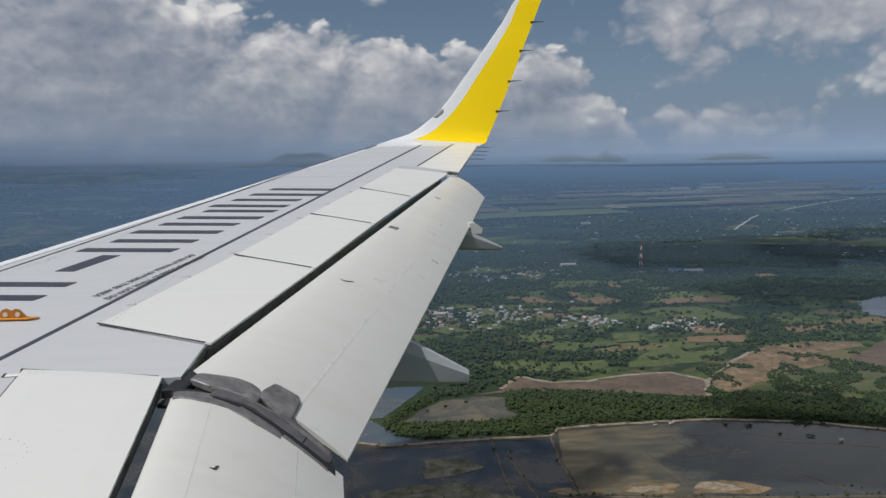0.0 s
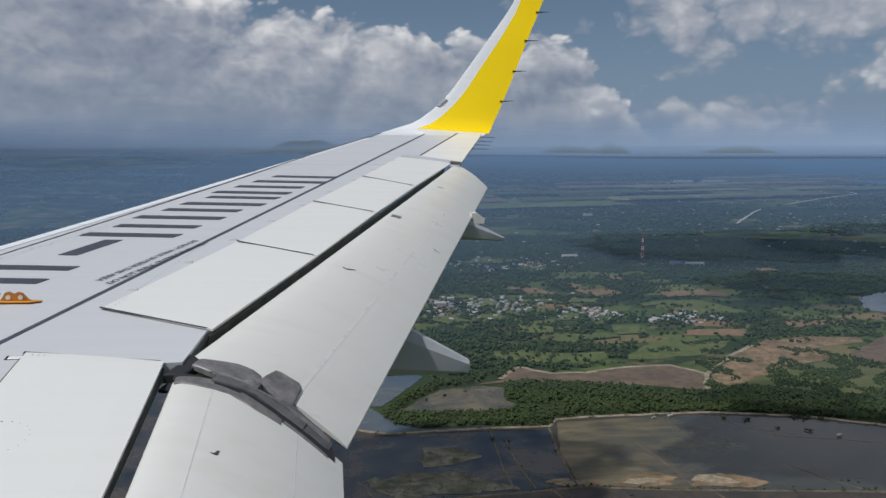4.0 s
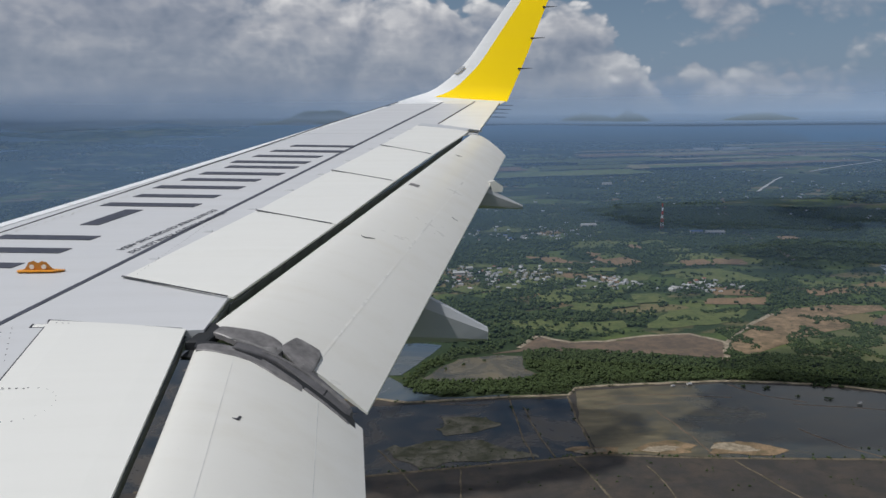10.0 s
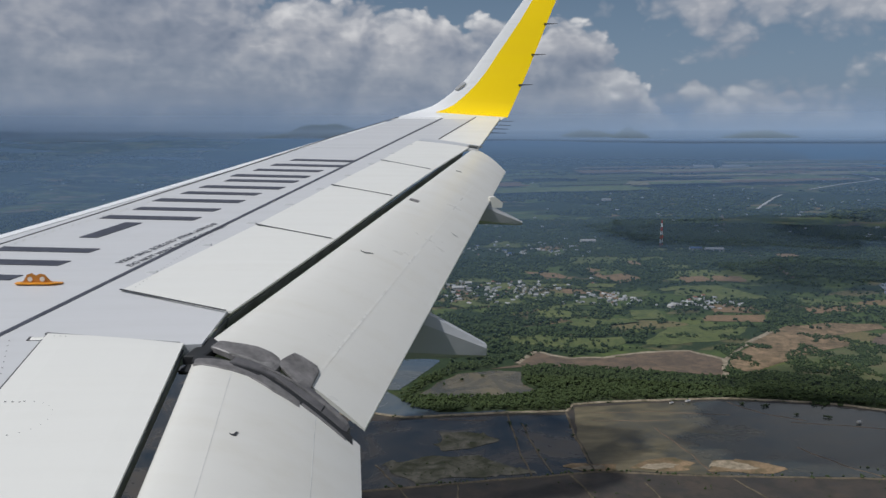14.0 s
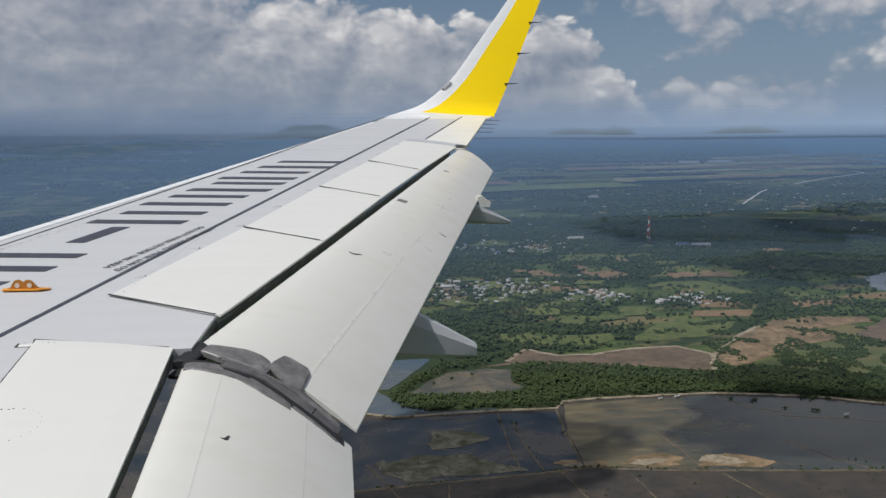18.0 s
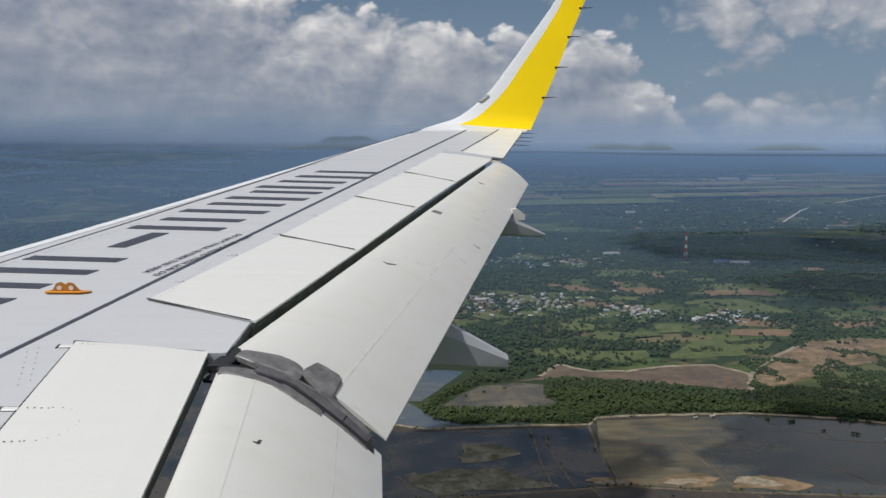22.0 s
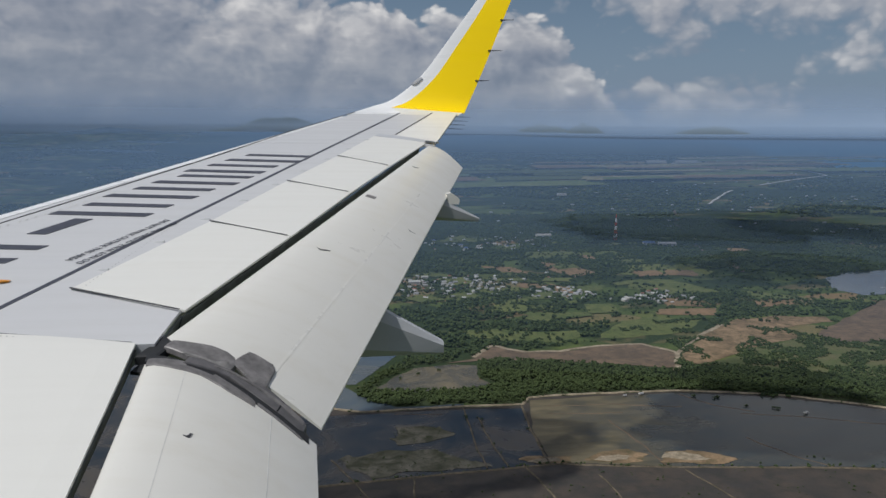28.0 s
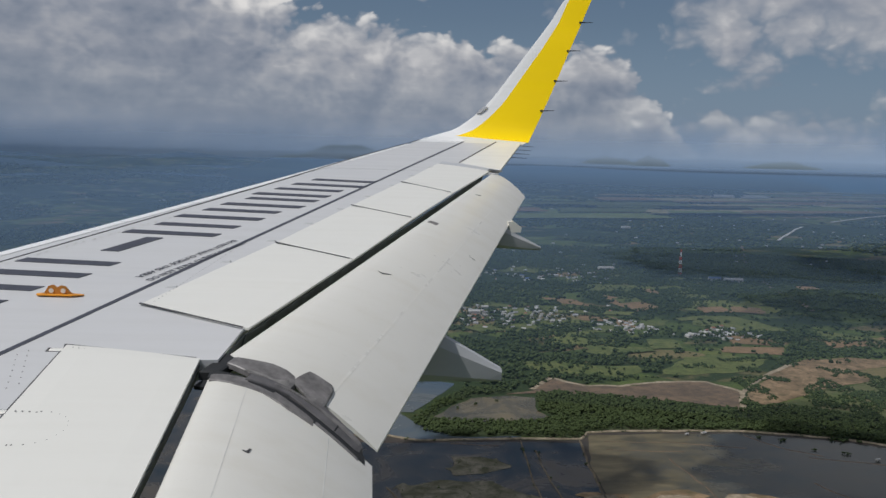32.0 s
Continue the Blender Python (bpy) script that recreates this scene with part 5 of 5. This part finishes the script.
for k in range(900):
    x, y = rt.uniform(-60, 560), rt.uniform(560, 700)
    if noise.noise(Vector((x / 26, y / 26, 2.0))) > 0.16:
        r = rt.uniform(0.4, 1.3)
        cs.append(land(x, y, r * 0.7))
        ss.append(r)
for ring in ISLES:
    for k in range(500):
        x, y = rt.uniform(20, 165), rt.uniform(700, 835)
        if inside(x, y, ring) and noise.noise(Vector((x / 9, y / 9, 12.0))) > 0.05:
            cs.append(land(x, y, 0.7))
            ss.append(rt.uniform(0.4, 1.0))
tagged(clump_mesh("scrub", np.array(cs), np.array(ss), 0.9, M_LEAF, 3), "low green scrub on sandy ground", "shrubs", kind="stuff")

# single trees at the near edge of the farmland
LONE = []
for k in range(5):
    rk = random.Random(50 + k)
    crown = bmesh.new()
    for b in range(16):
        a = rk.uniform(0, 6.28)
        rr = rk.uniform(0.2, 2.3)
        m4 = Matrix.Translation((rr * math.cos(a), rr * math.sin(a), rk.uniform(2.6, 5.2) - 0.35 * rr)) @ Matrix.Diagonal((rk.uniform(0.6, 1.2), rk.uniform(0.6, 1.2), rk.uniform(0.5, 0.9), 1))
        g = bmesh.ops.create_icosphere(crown, subdivisions=1, radius=1.0, matrix=m4)
        for v in g["verts"]:
            v.co += Vector((rk.uniform(-0.3, 0.3), rk.uniform(-0.3, 0.3), rk.uniform(-0.3, 0.3)))
    trunk = loft([[Vector((r * math.cos(a * 1.257) + 0.06 * z * (k % 3 - 1), r * math.sin(a * 1.257), z)) for a in range(5)] for z, r in ((-0.3, 0.28), (1.5, 0.2), (4.0, 0.08))])
    root = new("field_tree")
    tagged(root, "broad green tree at the edge of small fields", "tree", "trees among the fields")
    part("trunk", trunk, M_BARK, root)
    part("crown", crown, M_LEAF, root)
    LONE.append(root)
n_lone = 0
while n_lone < 260:
    x, y = rt.uniform(110, 720), rt.uniform(1110, 1420)
    if y - 0.25 * x < 1075 or any(inside(x, y, p) for p in BARE) or (inside(x, y, P_DRY) and rt.random() < 0.7) or woods(x, y) < -0.1:
        continue
    m = Matrix.Translation(land(x, y)) @ Matrix.Rotation(rt.uniform(0, 6.28), 4, "Z") @ Matrix.Scale(rt.uniform(0.6, 1.3), 4)
    if n_lone < 5:
        LONE[n_lone].matrix_basis = m
    else:
        copy_thing(LONE[n_lone % 5], Matrix.Identity(4)).matrix_basis = m
    n_lone += 1

# farmland woods, thinner round the village
CLUSTERS = [(230, 1620, 80), (330, 1580, 95), (450, 1480, 60), (215, 1520, 60), (620, 1420, 50), (420, 2150, 200)]
cs, ss = [], []
while len(cs) < 36000:
    az, d = radians(rt.uniform(-1, 38)), math.sqrt(rt.uniform(1000 ** 2, 2900 ** 2))
    x, y = d * math.sin(az), d * math.cos(az)
    if y - 0.25 * x < 1030 or (inside(x, y, P_SKY)) or (inside(x, y, P_DRY) and rt.random() < 0.9) or any(inside(x, y, p) for p in (P_BROWN, P_MUD, P_TANPOOL, P_BAND, P_BELT, P_INLET)) or (inside(x, y, P_VERGE) or inside(x, y, P_MEADOW)) and rt.random() < 0.9:
        continue
    w = woods(x, y) + smooth(1900, 2500, d) * 0.35
    if w < -0.06 and rt.random() > 0.14:
        continue
    if rt.random() > 0.20 and any(abs(q[0][0] + q[2][0] - 2 * x) < 130 and inside(x, y, q) for q in FIELDS):
        continue
    if rt.random() < 0.6 and any(math.hypot((x - q[0]) / q[2], (y - q[1]) / (0.8 * q[2])) < 1.0 for q in CLUSTERS[:4]):
        continue
    r = rt.uniform(1.6, 4.2)
    s = squeeze(d)
    cs.append(land(x, y, r * 0.85))
    ss.append(r * s)
tagged(clump_mesh("farmland_trees", np.array(cs), np.array(ss), 0.85, M_LEAF, 4), "scattered green trees and hedges among fields", "trees", kind="stuff")

# far woods, kept off the roads and the long sheds
SHEDS = [(634, 2243, 42, 14, 0, 0.1), (898, 2039, 46, 14, 1, -0.1), (860, 2062, 30, 12, 3, -0.1), (203, 1603, 22, 9, 0, 0.1), (1071, 3524, 38, 14, 0, 0.0), (2700, 6420, 170, 60, 0, 0.12), (2950, 6380, 240, 60, 0, 0.12), (2860, 6300, 150, 40, 1, 0.1)]
cs, ss = [], []
while len(cs) < 26000:
    az, d = radians(rt.uniform(-30, 38)), 2500 * (10500 / 2500) ** rt.random()
    x, y = d * math.sin(az), d * math.cos(az)
    if az < 0 and d < 2900 or near_road(x, y, 45) or any(abs(x - q[0]) < q[2] * 0.7 and -90 < y - q[1] < q[3] for q in SHEDS):
        continue
    if noise.fractal(Vector((x / 900, y / 900, 1.0)), 1.0, 2.0, 4) + 0.3 * noise.noise(Vector((x / 150, y / 150, 2.0))) < -0.08:
        continue
    if d > 4300 and x > 900 and 0.33 < (y - 4000) / max(x, 1) < 1.0 and rt.random() < 0.7:
        continue
    r = rt.uniform(5, 11) * (d / 3500) ** 0.7
    s = squeeze(d)
    cs.append(land(x, y, r * 0.35))
    ss.append(r * s)
tagged(clump_mesh("far_woods", np.array(cs), np.array(ss), 0.5, M_LEAF, 1), "dark woods towards the horizon", "woods", kind="stuff")

# ---- houses ----
M_WALL = plain("pale_house_wall", (0.55, 0.52, 0.47), 0.8, 0.0, 0.15, 0.3)


def tin(name, col):
    m, N = material(name)
    info = N.n("ShaderNodeObjectInfo")
    obj = N.n("ShaderNodeTexCoord").outputs["Object"]
    wave = N.n("ShaderNodeTexWave", Scale=3.0)
    N.l(obj, wave.inputs["Vector"])
    c = N.mix(N.math("MULTIPLY", info.outputs["Random"], 0.6), col, tuple(k * 0.5 for k in col))
    c = N.mix(N.ramp(N.noise(obj, 0.6, 4.0), [(0.5, 0.0), (0.75, 0.6)]), c, (0.20, 0.10, 0.06))
    finish(N, c, 0.45, 0.2, wave.outputs["Fac"], 0.3, 0.05)
    return m


ROOFS = [tin("white_tin_roof", (0.58, 0.58, 0.56)), tin("grey_tin_roof", (0.42, 0.43, 0.44)), tin("rust_tin_roof", (0.34, 0.15, 0.09)), tin("blue_tin_roof", (0.12, 0.20, 0.38))]
ROOF_WORDS = ["white", "grey", "rusty", "blue"]


def house(k, L, Wd, H):
    root = new("house")
    tagged(root, f"small village house with a {ROOF_WORDS[k]} tin roof", "house", "village houses")
    bm = bmesh.new()
    bmesh.ops.create_cube(bm, size=1.0, matrix=Matrix.Translation((0, 0, H / 2)) @ Matrix.Diagonal((L, Wd, H, 1)))
    wall = part("wall", bm, M_WALL, root)
    e = 0.5
    R = H + Wd * 0.28
    bm = loft([[Vector((x, -Wd / 2 - e, H - 0.15)), Vector((x, 0, R)), Vector((x, Wd / 2 + e, H - 0.15)), Vector((x, Wd / 2 + e, H - 0.27)), Vector((x, 0, R - 0.15)), Vector((x, -Wd / 2 - e, H - 0.27))] for x in (-L / 2 - e, L / 2 + e)])
    part("roof", bm, ROOFS[k], root)
    for sx in (-0.28, 0.28):
        bm = bmesh.new()
        bmesh.ops.create_cube(bm, size=1.0, matrix=Matrix.Translation((sx * L, -Wd / 2 - 0.03, H * 0.55)) @ Matrix.Diagonal((1.1, 0.08, 1.0, 1)))
        part("window", bm, M_COVE, root)
    bm = bmesh.new()
    bmesh.ops.create_cube(bm, size=1.0, matrix=Matrix.Translation((0, -Wd / 2 - 0.03, 1.0)) @ Matrix.Diagonal((0.9, 0.08, 2.0, 1)))
    part("door", bm, M_BARK, root)
    return root


KINDS = [house(0, 9, 6, 2.9), house(1, 11, 7, 3.0), house(2, 8, 6, 2.8), house(0, 14, 8, 3.4), house(3, 16, 9, 3.8)]
made = 0
placed = []
while made < 240:
    cx, cy, rad = rt.choice(CLUSTERS)
    x, y = rt.gauss(cx, rad * 0.6), rt.gauss(cy, rad * 0.5)
    d = math.hypot(x, y)
    if d > 2480 or y - 0.25 * x < 1150 or any(inside(x, y, p) for p in BARE) or any(abs(x - a) + abs(y - b) < 11 for a, b in placed):
        continue
    placed.append((x, y))
    k = rt.choice([0, 0, 1, 1, 2, 3, 0, 4 if made % 9 == 0 else 1])
    m = Matrix.Translation(land(x, y, 0.0)) @ Matrix.Rotation(rt.uniform(-0.6, 0.6) + rt.choice([0, 1.57]), 4, "Z") @ Matrix.Scale(rt.uniform(0.6, 0.95), 4)
    if made < 5:
        KINDS[made].matrix_basis = m
    else:
        copy_thing(KINDS[k], m).matrix_basis = m
    made += 1

# small huts on the pond bank
for x, y, k in ((372, 893, 0.45), (352, 890, 0.35), (520, 806, 0.4), (236, 910, 0.35), (96, 903, 0.4)):
    hut = copy_thing(KINDS[1], Matrix.Translation(land(x, y, 1.4)) @ Matrix.Rotation(0.3, 4, "Z") @ Matrix.Scale(k, 4))
    hut.matrix_basis = Matrix.Translation(land(x, y, 1.4)) @ Matrix.Rotation(0.3, 4, "Z") @ Matrix.Scale(k, 4)
    hut.name = "pond_hut"
    tagged(hut, "small pale hut on the pond bank", "hut", "huts on the bank")

# long sheds in the fields and a far works
for x, y, L, Wd, k, turn in SHEDS:
    shed = house(k, L, Wd, 6.0)
    s_ = squeeze(math.hypot(x, y))
    shed.matrix_basis = Matrix.Translation(land(x, y, 4.0 if y > 3000 else 0.0)) @ Matrix.Rotation(turn, 4, "Z") @ Matrix.Scale(s_, 4)
    shed.name = "shed"
    tagged(shed, f"long low shed with a {ROOF_WORDS[k]} tin roof", "shed", "long sheds")

# far settlements, too small to tell apart
bm = bmesh.new()
for i in range(210):
    if i < 120:
        az, d = radians(rt.uniform(6, 35)), 2600 * (9000 / 2600) ** rt.random()
    else:
        az, d = radians(rt.uniform(-28, 30)), 3500 * (12000 / 3500) ** rt.random()
    x, y = d * math.sin(az), d * math.cos(az)
    s = squeeze(d)
    L, Wd, H = rt.uniform(6, 14) * s, rt.uniform(5, 8) * s, 3.5 * s
    q = land(x, y, 2.0)
    bmesh.ops.create_cube(bm, size=1.0, matrix=Matrix.Translation(q + Vector((0, 0, H / 2))) @ Matrix.Rotation(rt.uniform(-0.6, 0.6), 4, "Z") @ Matrix.Diagonal((L, Wd, H, 1)))
tagged(part("far_houses", bm, ROOFS[0]), "tiny pale houses scattered far away", "houses", kind="stuff")

# red and white lattice mast
M_RED = plain("mast_red", (0.45, 0.06, 0.04), 0.6)
mast = new("radio_mast")
base = land(800, 2141)
mast.matrix_basis = Matrix.Translation(base)
tagged(mast, "tall red and white lattice radio mast among trees", "radio mast")


def beam(a, b, r):
    t = (b - a).normalized()
    u = t.orthogonal().normalized()
    w = t.cross(u)
    return loft([[p + u * r * math.cos(k * 2.094) + w * r * math.sin(k * 2.094) for k in range(3)] for p in (a, b)])


for k in range(7):
    z0, z1 = k * 10.0, (k + 1) * 10.0
    h0, h1 = 3.6 * (1 - z0 / 80), 3.6 * (1 - z1 / 80)
    mt = M_RED if k % 2 == 0 else M_BRIGHT
    cor = [(-1, -1), (1, -1), (1, 1), (-1, 1)]
    for i, (a, b) in enumerate(cor):
        c, e = cor[(i + 1) % 4]
        part("leg", beam(Vector((a * h0, b * h0, z0)), Vector((a * h1, b * h1, z1)), 0.28), mt, mast)
        part("brace", beam(Vector((a * h0, b * h0, z0)), Vector((c * h1, e * h1, z1)), 0.16), mt, mast)

# ---- hills at the horizon ----
M_HILL = soil("far_hill_woods", (0.04, 0.06, 0.03), (0.06, 0.07, 0.035), (0.03, 0.045, 0.02), 0.9, 2.0)


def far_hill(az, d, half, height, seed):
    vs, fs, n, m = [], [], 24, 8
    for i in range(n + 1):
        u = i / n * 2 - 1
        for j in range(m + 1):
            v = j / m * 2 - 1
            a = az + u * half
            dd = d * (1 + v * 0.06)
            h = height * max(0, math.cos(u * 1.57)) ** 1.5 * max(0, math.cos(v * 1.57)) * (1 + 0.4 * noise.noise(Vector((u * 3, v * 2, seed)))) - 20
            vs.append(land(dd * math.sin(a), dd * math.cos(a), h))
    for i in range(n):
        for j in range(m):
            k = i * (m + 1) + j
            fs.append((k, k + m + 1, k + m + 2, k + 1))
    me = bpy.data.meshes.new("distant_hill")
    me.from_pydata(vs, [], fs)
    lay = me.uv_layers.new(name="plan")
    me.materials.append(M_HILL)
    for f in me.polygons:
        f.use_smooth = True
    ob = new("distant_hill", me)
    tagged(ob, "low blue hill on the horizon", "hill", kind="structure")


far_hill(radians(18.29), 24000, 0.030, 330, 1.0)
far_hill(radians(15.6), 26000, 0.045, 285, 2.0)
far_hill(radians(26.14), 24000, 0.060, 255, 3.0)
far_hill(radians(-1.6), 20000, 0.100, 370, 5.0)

# ---- clouds overhead, which shade the land ----
def cloud_material(name, thick):
    m, N = material(name)
    tr, df = N.n("ShaderNodeBsdfTransparent"), N.n("ShaderNodeBsdfDiffuse")
    df.inputs[0].default_value = (0.85, 0.85, 0.86, 1)
    ms = N.n("ShaderNodeMixShader")
    ms.inputs[0].default_value = thick
    N.l(tr, ms.inputs[1])
    N.l(df, ms.inputs[2])
    o = N.n("ShaderNodeOutputMaterial")
    N.l(ms, o.inputs[0])
    return m


M_CLOUD, M_VEIL = cloud_material("cloud_white", 0.40), cloud_material("thin_cloud_white", 0.21)


def cloud(cx, cy, rx, ry, seed, mat=M_CLOUD):
    """A flat-based, lumpy cumulus whose shade falls on the land at cx, cy."""
    c = land(cx, cy) + SUN_FROM * (1000.0 / SUN_FROM.z)
    bm = bmesh.new()
    bmesh.ops.create_icosphere(bm, subdivisions=5, radius=1.0)
    for v in bm.verts:
        n = v.co.copy()
        k = 1 + 0.45 * noise.noise(n * 1.7 + Vector((seed, 0, 0))) + 0.22 * noise.noise(n * 4.5 + Vector((0, seed, 0))) + 0.10 * noise.noise(n * 11.0)
        v.co = c + Vector((n.x * rx * k, n.y * ry * k, n.z * (90 if n.z > 0 else 20) * k))
    ob = part("cumulus_cloud", bm, mat, None, "", True)
    tagged(ob, "puffy white cumulus cloud high above the land", "cloud", kind="structure")


cloud(1120, 2260, 430, 290, 1, M_VEIL)
cloud(1620, 2300, 400, 330, 6, M_VEIL)
cloud(980, 1620, 190, 160, 2, M_VEIL)
cloud(95, 770, 140, 115, 4)
cloud(480, 800, 120, 100, 5)
cloud(530, 935, 80, 60, 8, M_VEIL)
